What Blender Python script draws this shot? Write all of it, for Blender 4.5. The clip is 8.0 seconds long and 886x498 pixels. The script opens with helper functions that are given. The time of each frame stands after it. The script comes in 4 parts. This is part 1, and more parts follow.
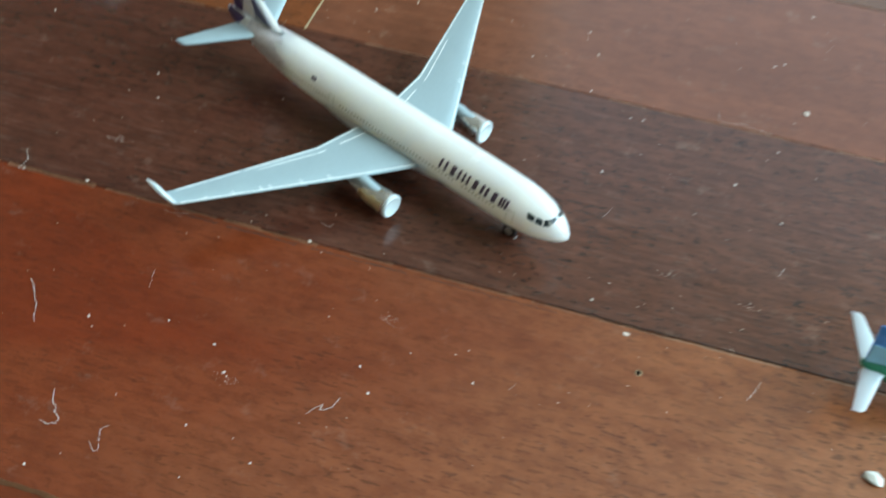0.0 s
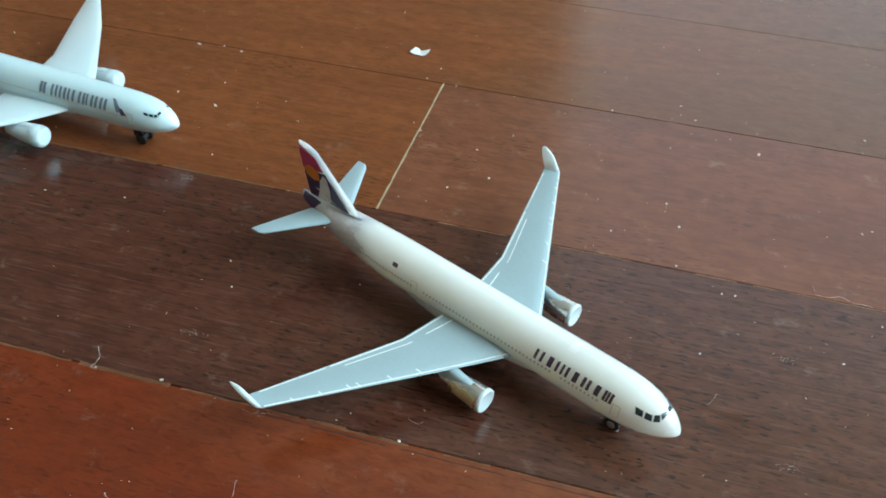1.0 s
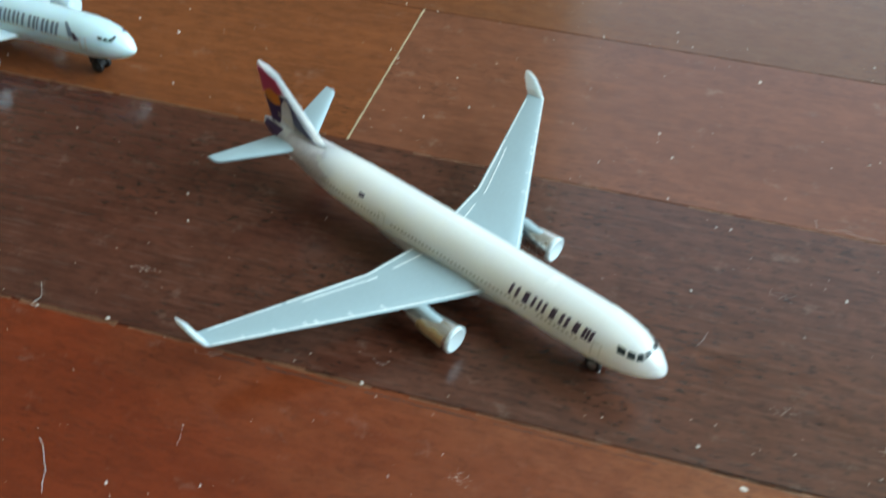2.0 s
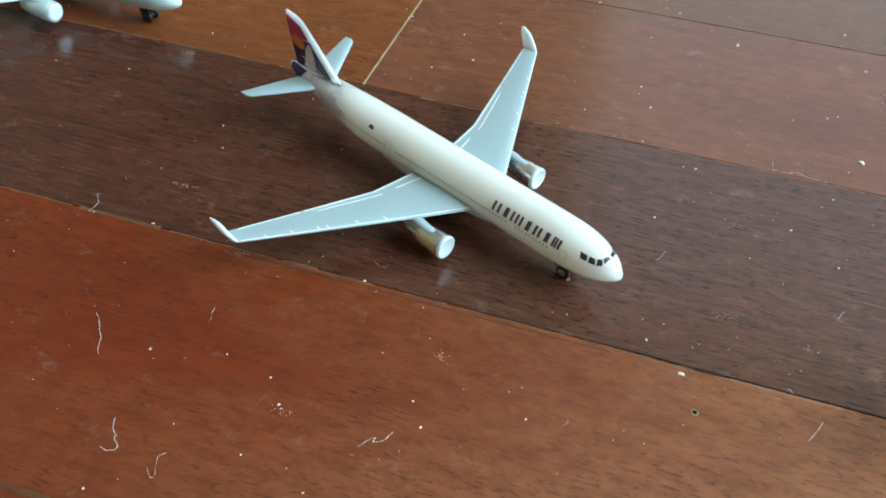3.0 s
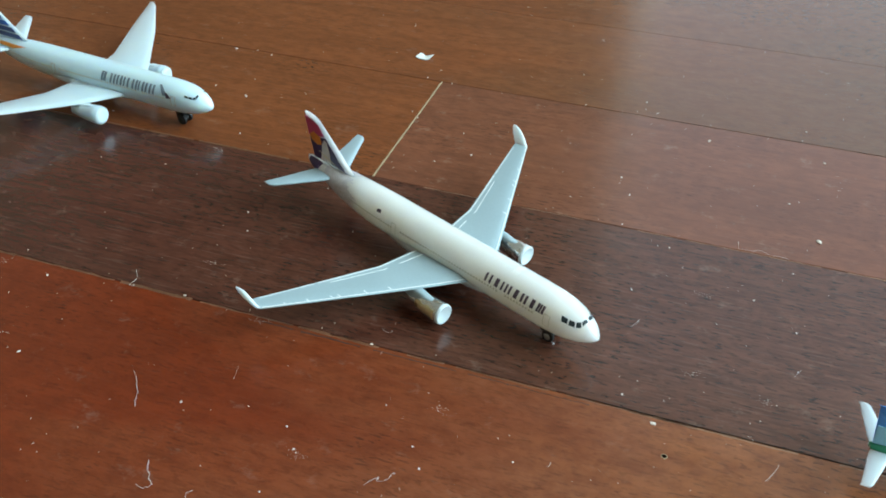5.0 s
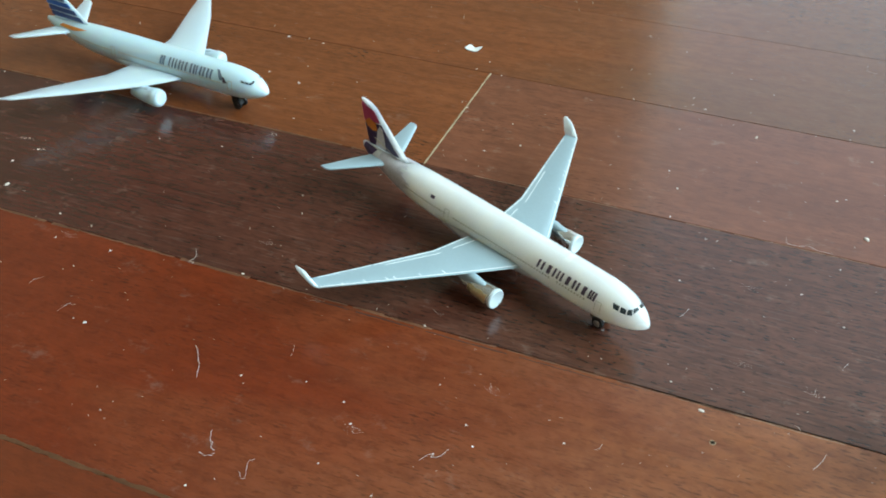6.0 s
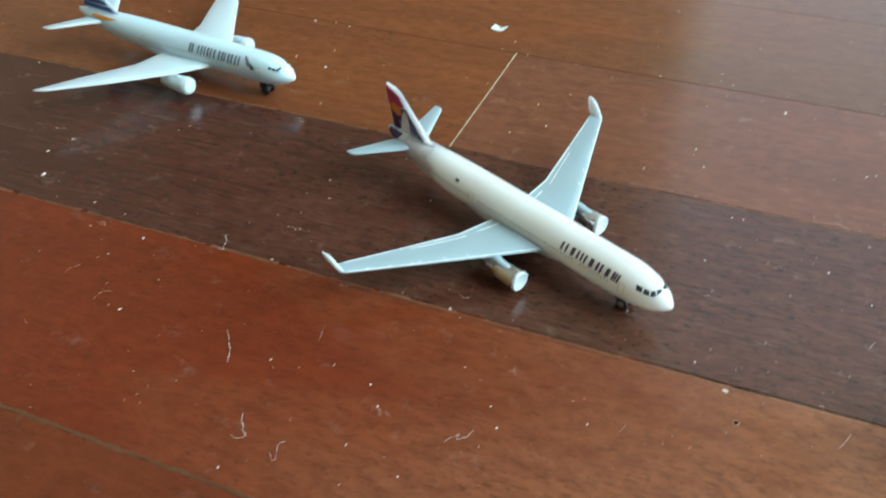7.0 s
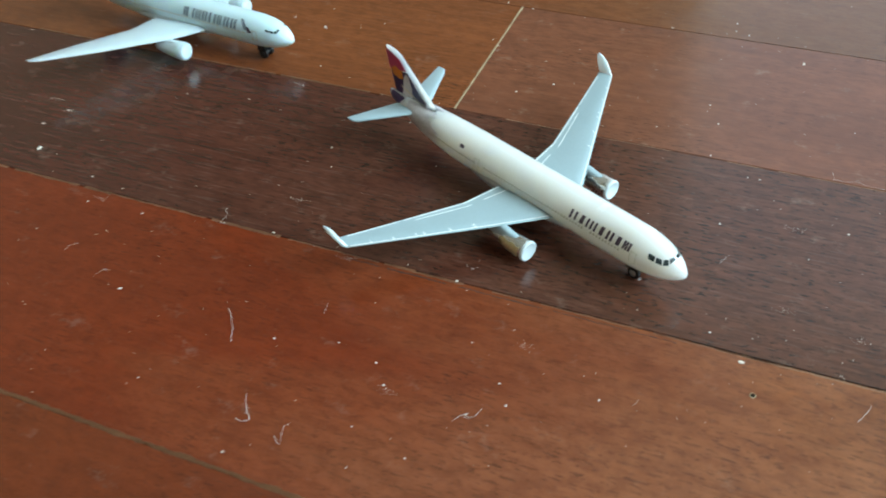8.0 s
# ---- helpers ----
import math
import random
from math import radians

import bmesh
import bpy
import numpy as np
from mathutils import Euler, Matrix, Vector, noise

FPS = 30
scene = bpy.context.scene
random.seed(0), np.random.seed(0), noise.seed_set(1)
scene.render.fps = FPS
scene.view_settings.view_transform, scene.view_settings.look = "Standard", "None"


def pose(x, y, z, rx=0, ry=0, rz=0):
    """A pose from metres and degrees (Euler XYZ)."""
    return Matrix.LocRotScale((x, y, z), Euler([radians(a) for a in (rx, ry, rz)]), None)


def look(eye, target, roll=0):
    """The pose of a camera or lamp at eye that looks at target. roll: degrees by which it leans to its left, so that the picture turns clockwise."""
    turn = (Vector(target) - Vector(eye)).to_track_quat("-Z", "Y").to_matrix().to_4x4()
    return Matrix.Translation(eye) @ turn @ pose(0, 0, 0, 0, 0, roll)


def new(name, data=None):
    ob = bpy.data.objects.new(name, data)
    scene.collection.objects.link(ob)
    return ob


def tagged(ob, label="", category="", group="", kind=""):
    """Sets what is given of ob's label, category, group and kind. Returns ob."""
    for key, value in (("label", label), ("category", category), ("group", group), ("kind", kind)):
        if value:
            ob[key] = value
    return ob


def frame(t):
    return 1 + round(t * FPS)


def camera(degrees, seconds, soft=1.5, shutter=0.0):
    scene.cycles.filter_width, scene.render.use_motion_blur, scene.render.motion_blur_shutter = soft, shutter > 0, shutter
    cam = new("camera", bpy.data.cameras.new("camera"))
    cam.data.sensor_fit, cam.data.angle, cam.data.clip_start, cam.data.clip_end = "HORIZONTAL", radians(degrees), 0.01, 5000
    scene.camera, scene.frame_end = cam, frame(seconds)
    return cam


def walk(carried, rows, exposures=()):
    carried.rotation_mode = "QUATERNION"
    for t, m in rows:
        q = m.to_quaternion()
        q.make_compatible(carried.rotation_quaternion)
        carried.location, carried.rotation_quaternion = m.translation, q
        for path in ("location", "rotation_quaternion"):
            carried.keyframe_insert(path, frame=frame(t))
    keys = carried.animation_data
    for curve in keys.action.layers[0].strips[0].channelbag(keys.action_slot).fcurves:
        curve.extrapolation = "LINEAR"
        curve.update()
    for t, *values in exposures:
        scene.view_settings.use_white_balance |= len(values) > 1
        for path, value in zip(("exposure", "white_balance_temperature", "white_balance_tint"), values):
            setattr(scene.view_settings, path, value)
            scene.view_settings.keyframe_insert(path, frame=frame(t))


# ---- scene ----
from math import sin, cos, pi, sqrt, tan

cam = camera(52.35, 8.0, soft=1.8, shutter=0.6)
# seconds, eye in metres, yaw, pitch, roll in degrees
ROWS = [
    (0, 0.00443, 0.04656, 0.19945, -9.928, -50.370, 5.150),
    (0.1, 0.00287, 0.05078, 0.19677, -9.325, -51.149, 4.857),
    (0.2, -0.00204, 0.05264, 0.19560, -8.841, -50.478, 4.398),
    (0.3, -0.00733, 0.05156, 0.20118, -8.535, -49.814, 4.149),
    (0.4, -0.01670, 0.06006, 0.21253, -10.162, -49.211, 5.737),
    (0.5, -0.01708, 0.05971, 0.21598, -8.330, -46.021, 3.546),
    (0.7, -0.01460, 0.06821, 0.21021, -7.561, -42.946, 2.433),
    (1, -0.01431, 0.06872, 0.19888, -7.579, -41.671, 1.965),
    (1.2, -0.01049, 0.06424, 0.19104, -6.873, -40.452, 1.555),
    (1.5, -0.00684, 0.06783, 0.19090, -7.118, -41.964, 1.658),
    (1.8, 0.00251, 0.07665, 0.18688, -6.104, -43.503, 0.848),
    (2, -0.00303, 0.07753, 0.17958, -7.199, -44.362, 1.621),
    (2.2, -0.00905, 0.06009, 0.17148, -7.616, -43.534, 2.201),
    (3.3, 0.00718, 0.03123, 0.19832, -3.851, -45.588, 1.200),
    (3.5, 0.00792, 0.02674, 0.19828, -4.217, -44.080, 1.506),
    (3.7, 0.00953, 0.02493, 0.20275, -3.483, -43.080, 1.057),
    (3.8, 0.00834, 0.02581, 0.20898, -3.396, -43.070, 0.924),
    (4, 0.00217, 0.01557, 0.21491, -4.089, -41.439, 1.287),
    (4.2, 0.00231, 0.01437, 0.21351, -4.002, -40.379, 1.168),
    (5.3, 0.00762, -0.00107, 0.20785, -2.765, -38.272, 0.232),
    (5.5, 0.00628, -0.00078, 0.21063, -2.333, -38.793, 0.625),
    (6, -0.00384, -0.00565, 0.20965, -1.188, -38.742, 0.741),
    (6.3, -0.00238, -0.00354, 0.20825, -0.195, -38.756, 0.161),
    (6.5, 0.00000, -0.00000, 0.20563, -0.000, -38.560, 0.246),
    (6.7, 0.00353, 0.00296, 0.20801, 0.889, -38.973, -0.675),
    (6.8, 0.00166, 0.00020, 0.21031, 0.936, -39.340, -0.958),
    (7, 0.00053, -0.00632, 0.21421, 1.892, -40.327, -2.033),
    (7.2, -0.00004, -0.00737, 0.21186, 2.887, -41.303, -3.209),
    (7.3, 0.00030, -0.00578, 0.21452, 3.519, -42.147, -3.880),
    (7.5, 0.00321, -0.00294, 0.21321, 4.728, -42.360, -5.000),
    (7.8, 0.00229, -0.00129, 0.21492, 4.097, -42.911, -5.054),
    (8, 0.00391, 0.00617, 0.21413, 3.494, -43.687, -4.444),
]
walk(cam, [(t, pose(x, y, z, 90 + pitch, 0, yaw) @ pose(0, 0, 0, 0, 0, roll)) for t, x, y, z, yaw, pitch, roll in ROWS],
     exposures=[(0.0, 0.09), (0.5, 0.09), (1.0, 0.0), (1.5, -0.02), (2.0, 0.01), (3.3, 0.14), (3.6, 0.14), (4.2, 0.02), (5.5, 0.06), (6.5, 0.15), (7.3, 0.17), (8.0, 0.13)])

# ---------------------------------------------------------------- light
# The floor boards run along U; the room is square to them.
BOARD_ANGLE = -22.0
U = Vector((cos(radians(BOARD_ANGLE)), sin(radians(BOARD_ANGLE)), 0))
N = Vector((-U.y, U.x, 0))
ROOM = pose(0, 0, 0, 0, 0, BOARD_ANGLE)
U0, U1, N0, N1, HIGH = -2.2, 2.0, -1.9, 2.3, 2.6
WIN_BACK = (-0.26, 1.55, 0.10, 2.25)     # opening in the far wall: u from, u to, z from, z to
WIN_SIDE = (-0.40, 1.60, 0.75, 2.25)     # opening in the right-hand wall: n from, n to, z from, z to

world = bpy.data.worlds.new("daylight")
scene.world = world
world.use_nodes = True
sky = world.node_tree.nodes.new("ShaderNodeTexSky")
sky.sky_type = "NISHITA"
sky.sun_disc = False
sky.sun_elevation, sky.sun_rotation = radians(48), radians(200)
back = world.node_tree.nodes["Background"]
world.node_tree.links.new(sky.outputs[0], back.inputs["Color"])
back.inputs["Strength"].default_value = 0.12


def window_light(name, at, toward, wide, high, power, colour):
    lamp = bpy.data.lights.new(name, "AREA")
    lamp.shape, lamp.size, lamp.size_y, lamp.energy, lamp.color = "RECTANGLE", wide, high, power, colour
    ob = new(name, lamp)
    ob.matrix_world = ROOM @ look(at, toward)
    return ob


window_light("window_daylight", ((WIN_BACK[0] + WIN_BACK[1]) / 2, N1 + 0.02, (WIN_BACK[2] + WIN_BACK[3]) / 2),
             ((WIN_BACK[0] + WIN_BACK[1]) / 2, 0, (WIN_BACK[2] + WIN_BACK[3]) / 2),
             WIN_BACK[1] - WIN_BACK[0], WIN_BACK[3] - WIN_BACK[2], 9.4, (0.84, 0.95, 0.95))
window_light("window_daylight", (U1 + 0.02, (WIN_SIDE[0] + WIN_SIDE[1]) / 2, (WIN_SIDE[2] + WIN_SIDE[3]) / 2),
             (0, (WIN_SIDE[0] + WIN_SIDE[1]) / 2, (WIN_SIDE[2] + WIN_SIDE[3]) / 2),
             WIN_SIDE[1] - WIN_SIDE[0], WIN_SIDE[3] - WIN_SIDE[2], 156, (0.64, 0.90, 1.0))


# ---------------------------------------------------------------- materials
def material(name, colour, rough=0.5, metal=0.0, coat=0.0, mottle=0.08, scale=300.0, bump=0.0, rough_vary=0.08):
    """A surface whose colour and gloss vary a little at two scales."""
    m = bpy.data.materials.new(name)
    m.use_nodes = True
    nt = m.node_tree
    b = nt.nodes["Principled BSDF"]
    b.inputs["Metallic"].default_value = metal
    b.inputs["Coat Weight"].default_value = coat
    b.inputs["Coat Roughness"].default_value = 0.15
    tc = nt.nodes.new("ShaderNodeTexCoord")
    fine, broad = nt.nodes.new("ShaderNodeTexNoise"), nt.nodes.new("ShaderNodeTexNoise")
    fine.inputs["Scale"].default_value, broad.inputs["Scale"].default_value = scale * 4, scale * 0.35
    fine.inputs["Detail"].default_value = broad.inputs["Detail"].default_value = 4
    for n in (fine, broad):
        nt.links.new(tc.outputs["Object"], n.inputs["Vector"])
    add = nt.nodes.new("ShaderNodeMath")
    add.operation = "ADD"
    nt.links.new(fine.outputs["Fac"], add.inputs[0])
    nt.links.new(broad.outputs["Fac"], add.inputs[1])
    ramp = nt.nodes.new("ShaderNodeMapRange")
    ramp.inputs["From Min"].default_value, ramp.inputs["From Max"].default_value = 0.6, 1.4
    ramp.inputs["To Min"].default_value, ramp.inputs["To Max"].default_value = 1 - mottle, 1 + mottle
    nt.links.new(add.outputs[0], ramp.inputs["Value"])
    mul = nt.nodes.new("ShaderNodeVectorMath")
    mul.operation = "SCALE"
    mul.inputs[0].default_value = colour
    nt.links.new(ramp.outputs[0], mul.inputs["Scale"])
    nt.links.new(mul.outputs[0], b.inputs["Base Color"])
    rr = nt.nodes.new("ShaderNodeMapRange")
    rr.inputs["From Min"].default_value, rr.inputs["From Max"].default_value = 0.3, 0.7
    rr.inputs["To Min"].default_value, rr.inputs["To Max"].default_value = max(0.03, rough - rough_vary), rough + rough_vary
    nt.links.new(broad.outputs["Fac"], rr.inputs["Value"])
    nt.links.new(rr.outputs[0], b.inputs["Roughness"])
    if bump:
        bp = nt.nodes.new("ShaderNodeBump")
        bp.inputs["Strength"].default_value, bp.inputs["Distance"].default_value = 1.0, bump
        nt.links.new(broad.outputs["Fac"], bp.inputs["Height"])
        nt.links.new(bp.outputs[0], b.inputs["Normal"])
    return m


def wood(name, light, dark, pore, rough=0.145, wavy=0.3, turning=None, grain=0.06, lines=0.16, streaky=0.35, dashed=0.6, dusty=0.18, smudged=0.3, pored=0.8):
    """Varnished hardwood: bands and flecks drawn out along the board (local x), short dark pores, dusty uneven gloss."""
    m = bpy.data.materials.new(name)
    m.use_nodes = True
    nt, L = m.node_tree, m.node_tree.links
    b = nt.nodes["Principled BSDF"]
    tc, info = nt.nodes.new("ShaderNodeTexCoord"), nt.nodes.new("ShaderNodeObjectInfo")
    shift = nt.nodes.new("ShaderNodeVectorMath")
    shift.operation = "MULTIPLY_ADD"
    shift.inputs[1].default_value = (1, 1, 1)
    L.new(tc.outputs["Object"], shift.inputs[0])
    comb = nt.nodes.new("ShaderNodeCombineXYZ")
    L.new(info.outputs["Random"], comb.inputs[0])
    L.new(info.outputs["Random"], comb.inputs[1])
    L.new(comb.outputs[0], shift.inputs[2])

    def stretched(sx, sy, detail=4, rough_=0.55, twist=0.0, warp=0.0):
        mp = nt.nodes.new("ShaderNodeMapping")
        mp.inputs["Scale"].default_value = (sx, sy, sy)
        mp.inputs["Rotation"].default_value = (0, 0, twist)
        L.new(shift.outputs[0], mp.inputs["Vector"])
        n = nt.nodes.new("ShaderNodeTexNoise")
        n.inputs["Scale"].default_value = 1.0
        n.inputs["Detail"].default_value, n.inputs["Roughness"].default_value = detail, rough_
        n.inputs["Distortion"].default_value = warp
        L.new(mp.outputs[0], n.inputs["Vector"])
        return n.outputs["Fac"]

    def ranged(value, a, c, lo, hi):
        r = nt.nodes.new("ShaderNodeMapRange")
        for key, v in (("From Min", a), ("From Max", c), ("To Min", lo), ("To Max", hi)):
            r.inputs[key].default_value = v
        L.new(value, r.inputs["Value"])
        return r.outputs[0]

    def mix(fac, a, c):
        x = nt.nodes.new("ShaderNodeMix")
        x.data_type = "RGBA"
        for sock, v in ((x.inputs[0], fac), (x.inputs[6], a), (x.inputs[7], c)):
            if hasattr(v, "is_linked"):
                L.new(v, sock)
            else:
                sock.default_value = v if isinstance(v, float) else (*v, 1)
        return x.outputs[2]

    bands = ranged(stretched(7, 34, 5, 0.6, 0.0, 0.8), 0.34, 0.66, 0.1, 0.9)
    cloud = ranged(stretched(11, 16, 3), 0.35, 0.7, 0.0, 1.0)
    streaks = ranged(stretched(60, 900, 6, 0.75), 0.46, 0.66, 0.0, 0.8)
    coarse = ranged(stretched(34, 520, 3, 0.6, 0.012, 0.3), 0.52, 0.59, 0.0, 1.0)
    pores = ranged(stretched(230, 1150, 2, 0.5, 0.02, 0.2), 0.585, 0.625, 0.0, 0.95)
    dashes = ranged(stretched(190, 700, 2, 0.5, 0.03, 0.5), 0.585, 0.63, 0.0, 1.0)
    patchy = ranged(stretched(16, 24, 4), 0.47, 0.70, grain, 1.0)
    flecks = ranged(stretched(55, 1000, 4, 0.6, -0.02, 0.2), 0.57, 0.66, 0.0, 1.0)
    gate = nt.nodes.new("ShaderNodeMath")
    gate.operation = "MULTIPLY"
    L.new(pores, gate.inputs[0])
    L.new(patchy, gate.inputs[1])
    mid = tuple((p + q) / 2 for p, q in zip(light, dark))
    col = mix(bands, dark, light)
    col = mix(ranged(cloud, 0, 1, 0.0, 0.45), col, mid)
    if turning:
        # base colour changes slowly along the board: timber tone plus reflected light painted in
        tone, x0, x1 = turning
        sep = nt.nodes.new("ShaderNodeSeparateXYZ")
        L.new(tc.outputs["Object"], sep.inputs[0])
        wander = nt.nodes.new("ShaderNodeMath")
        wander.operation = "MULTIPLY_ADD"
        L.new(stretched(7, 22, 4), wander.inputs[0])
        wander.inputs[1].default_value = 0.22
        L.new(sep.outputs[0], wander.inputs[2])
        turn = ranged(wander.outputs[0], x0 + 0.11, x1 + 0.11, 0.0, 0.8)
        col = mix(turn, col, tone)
        more = nt.nodes.new("ShaderNodeMath")
        more.operation = "ADD"
        L.new(patchy, more.inputs[0])
        L.new(turn, more.inputs[1])
        L.new(more.outputs[0], gate.inputs[1])
        # short bold dashes where the tone has turned
        bold = nt.nodes.new("ShaderNodeMath")
        bold.operation = "MULTIPLY"
        L.new(dashes, bold.inputs[0])
        L.new(turn, bold.inputs[1])
    col = mix(ranged(streaks, 0, 1, 0, streaky), col, tuple(0.62 * c for c in dark))
    col = mix(ranged(coarse, 0, 1, 0.0, lines), col, tuple(0.42 * c for c in dark))
    # blotches of worn varnish
    blot = ranged(stretched(110, 190, 7, 0.68), 0.42, 0.66, 0.0, 0.44)
    col = mix(blot, col, tuple(0.55 * c for c in dark))
    smudge = ranged(stretched(150, 380, 6, 0.7, 0.03, 0.6), 0.54, 0.70, 0.0, smudged)
    col = mix(smudge, col, tuple(0.40 * c for c in dark))
    col = mix(ranged(gate.outputs[0], 0, 1, 0, pored), col, pore)
    if turning:
        col = mix(ranged(bold.outputs[0], 0, 1, 0, dashed), col, tuple(5.0 * c for c in pore))
    col = mix(ranged(flecks, 0, 1, 0.0, 0.35 * lines), col, (0.30, 0.20, 0.16))
    # a thin film of pale dust in blotches
    dust = ranged(stretched(70, 90, 8, 0.78), 0.58, 0.74, 0.0, dusty)
    col = mix(dust, col, (0.40, 0.29, 0.22))
    L.new(col, b.inputs["Base Color"])
    b.inputs["Specular IOR Level"].default_value = 0.64
    L.new(ranged(stretched(45, 60, 6, 0.7), 0.3, 0.75, rough - 0.03, rough + 0.15), b.inputs["Roughness"])
    # relief: slow ripples of the varnish, sharp little pores
    h1, h2 = nt.nodes.new("ShaderNodeBump"), nt.nodes.new("ShaderNodeBump")
    h1.inputs["Distance"].default_value, h1.inputs["Strength"].default_value = 0.00035, wavy
    h2.inputs["Distance"].default_value, h2.inputs["Strength"].default_value = 0.00003, 0.5
    h2.invert = True
    L.new(stretched(30, 75, 3), h1.inputs["Height"])
    L.new(gate.outputs[0], h2.inputs["Height"])
    L.new(h1.outputs[0], h2.inputs["Normal"])
    L.new(h2.outputs[0], b.inputs["Normal"])
    return m


PORE = (0.030, 0.010, 0.005)
# turning: tan right part holds timber tone and a painted warm reflection
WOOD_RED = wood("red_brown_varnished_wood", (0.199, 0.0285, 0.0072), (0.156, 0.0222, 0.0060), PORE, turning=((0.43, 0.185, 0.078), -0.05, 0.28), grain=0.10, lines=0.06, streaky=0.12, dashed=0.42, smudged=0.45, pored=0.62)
# turning: browner timber to the right; left darkened to imitate a dimmer reflection
WOOD_DARK = wood("dark_brown_varnished_wood", (0.108, 0.0290, 0.0172), (0.067, 0.0179, 0.011), (0.014, 0.005, 0.003), grain=0.16, lines=0.34, streaky=0.22, turning=((0.147, 0.056, 0.032), -0.14, 0.22), dashed=0.3, dusty=0.30, smudged=0.4)
WOOD_ORANGE = wood("orange_brown_varnished_wood", (0.270, 0.075, 0.023), (0.185, 0.050, 0.016), PORE)
# turning: olive part is the far window's grey haze, worked into the colour
WOOD_OLIVE = wood("orange_to_olive_varnished_wood", (0.262, 0.072, 0.022), (0.180, 0.048, 0.015), PORE, turning=((0.122, 0.067, 0.034), -0.24, 0.02), lines=0.10, streaky=0.28, dashed=0.12, smudged=0.2, pored=0.34)
WOOD_MID = wood("reddish_brown_varnished_wood", (0.243, 0.077, 0.037), (0.170, 0.0535, 0.0268), PORE, streaky=0.25, dusty=0.34)
WOOD_BROWN = wood("plain_brown_varnished_wood", (0.168, 0.037, 0.0115), (0.118, 0.026, 0.0085), PORE, streaky=0.18, lines=0.08)
WOOD_NEAR = wood("warm_brown_varnished_wood", (0.192, 0.0350, 0.0100), (0.139, 0.0253, 0.0076), PORE, grain=0.08, streaky=0.15, lines=0.07, smudged=0.4)
PUTTY = material("tan_joint_filler", (0.42, 0.30, 0.17), 0.7, mottle=0.35, scale=500)
GREY_PUTTY = material("dusty_joint_filler", (0.118, 0.046, 0.019), 0.35, mottle=0.5, scale=500)
UNDER = material("dark_subfloor", (0.02, 0.012, 0.008), 0.9)
PLASTER = material("beige_wall_paint", (0.31, 0.235, 0.160), 0.8, mottle=0.04, scale=6)
CEILING = material("white_ceiling_paint", (0.60, 0.55, 0.48), 0.85, mottle=0.03, scale=6)
FRAME_PAINT = material("white_window_paint", (0.7, 0.7, 0.68), 0.4, mottle=0.03, scale=20)
DUST = material("pale_dust", (0.70, 0.55, 0.46), 0.9, mottle=0.3, scale=900)
CRUMB = material("pale_crumb", (0.82, 0.69, 0.60), 0.9, mottle=0.2, scale=900)
PAPER = material("white_paper_scrap", (0.80, 0.78, 0.72), 0.8, mottle=0.1, scale=500)
LINT = material("pale_lint", (0.93, 0.82, 0.75), 0.9, mottle=0.1)
HOLE = material("dark_hole", (0.010, 0.006, 0.004), 0.9)
HOLE.node_tree.nodes["Principled BSDF"].inputs["Specular IOR Level"].default_value = 0.0

WHITE = material("glossy_white_enamel", (0.838, 0.802, 0.748), 0.26, coat=0.3, mottle=0.02, scale=260, rough_vary=0.02)
WHITE_BLUE = material("cool_white_enamel", (0.675, 0.83, 0.89), 0.30, coat=0.3, mottle=0.015, scale=260, rough_vary=0.02)
LINE_WHITE = material("white_wing_line", (0.86, 0.88, 0.87), 0.3, mottle=0.05, scale=400)
# subsurface scatter on the white models stands in for fill light on shaded flanks
for m_, reach in ((WHITE, 0.020), (WHITE_BLUE, 0.004)):
    skin = m_.node_tree.nodes["Principled BSDF"]
    skin.inputs["Subsurface Weight"].default_value = 1.0
    skin.inputs["Subsurface Radius"].default_value = (1.0, 0.92, 0.80)
    skin.inputs["Subsurface Scale"].default_value = reach
GREY = material("pale_grey_plastic", (0.37, 0.465, 0.50), 0.38, mottle=0.05, scale=300, bump=0.00002)
SILVER = material("silver_paint", (0.78, 0.79, 0.77), 0.24, metal=0.95, mottle=0.12, scale=500, bump=0.00004)
BRASSY = material("yellowish_metal", (0.72, 0.58, 0.33), 0.30, metal=0.6, mottle=0.25, scale=500)
PALE = material("pale_silver_disc", (0.70, 0.77, 0.79), 0.4, metal=0.0, mottle=0.08, scale=500)
BLACK = material("black_rubber", (0.012, 0.012, 0.013), 0.5, mottle=0.2)
STEEL = material("small_steel_axle", (0.6, 0.6, 0.6), 0.3, metal=0.9)
GLASS_DARK = material("dark_cockpit_paint", (0.012, 0.022, 0.026), 0.3)
INK = material("dark_purple_print", (0.070, 0.040, 0.068), 0.4)
INK_GREY = material("slate_print", (0.17, 0.22, 0.27), 0.4)
FAINT = material("faint_brown_print", (0.46, 0.41, 0.32), 0.5)
FAINT_DOOR = material("faint_door_print", (0.60, 0.57, 0.48), 0.5)
PURPLE = material("purple_print", (0.050, 0.022, 0.085), 0.35, mottle=0.3, scale=260)
PALE_LILAC = material("pale_lilac_print", (0.74, 0.68, 0.67), 0.4, mottle=0.25, scale=400)
GREY_LILAC = material("grey_lilac_print", (0.62, 0.575, 0.585), 0.4, mottle=0.22, scale=260)
INDIGO = material("indigo_print", (0.100, 0.085, 0.170), 0.35, mottle=0.3, scale=260)
MAGENTA = material("magenta_print", (0.56, 0.058, 0.15), 0.35, mottle=0.15, scale=260)
ORANGE = material("orange_print", (0.75, 0.24, 0.030), 0.4, mottle=0.25, scale=500)
CREAM = material("cream_print", (0.72, 0.62, 0.47), 0.4, mottle=0.2, scale=400)
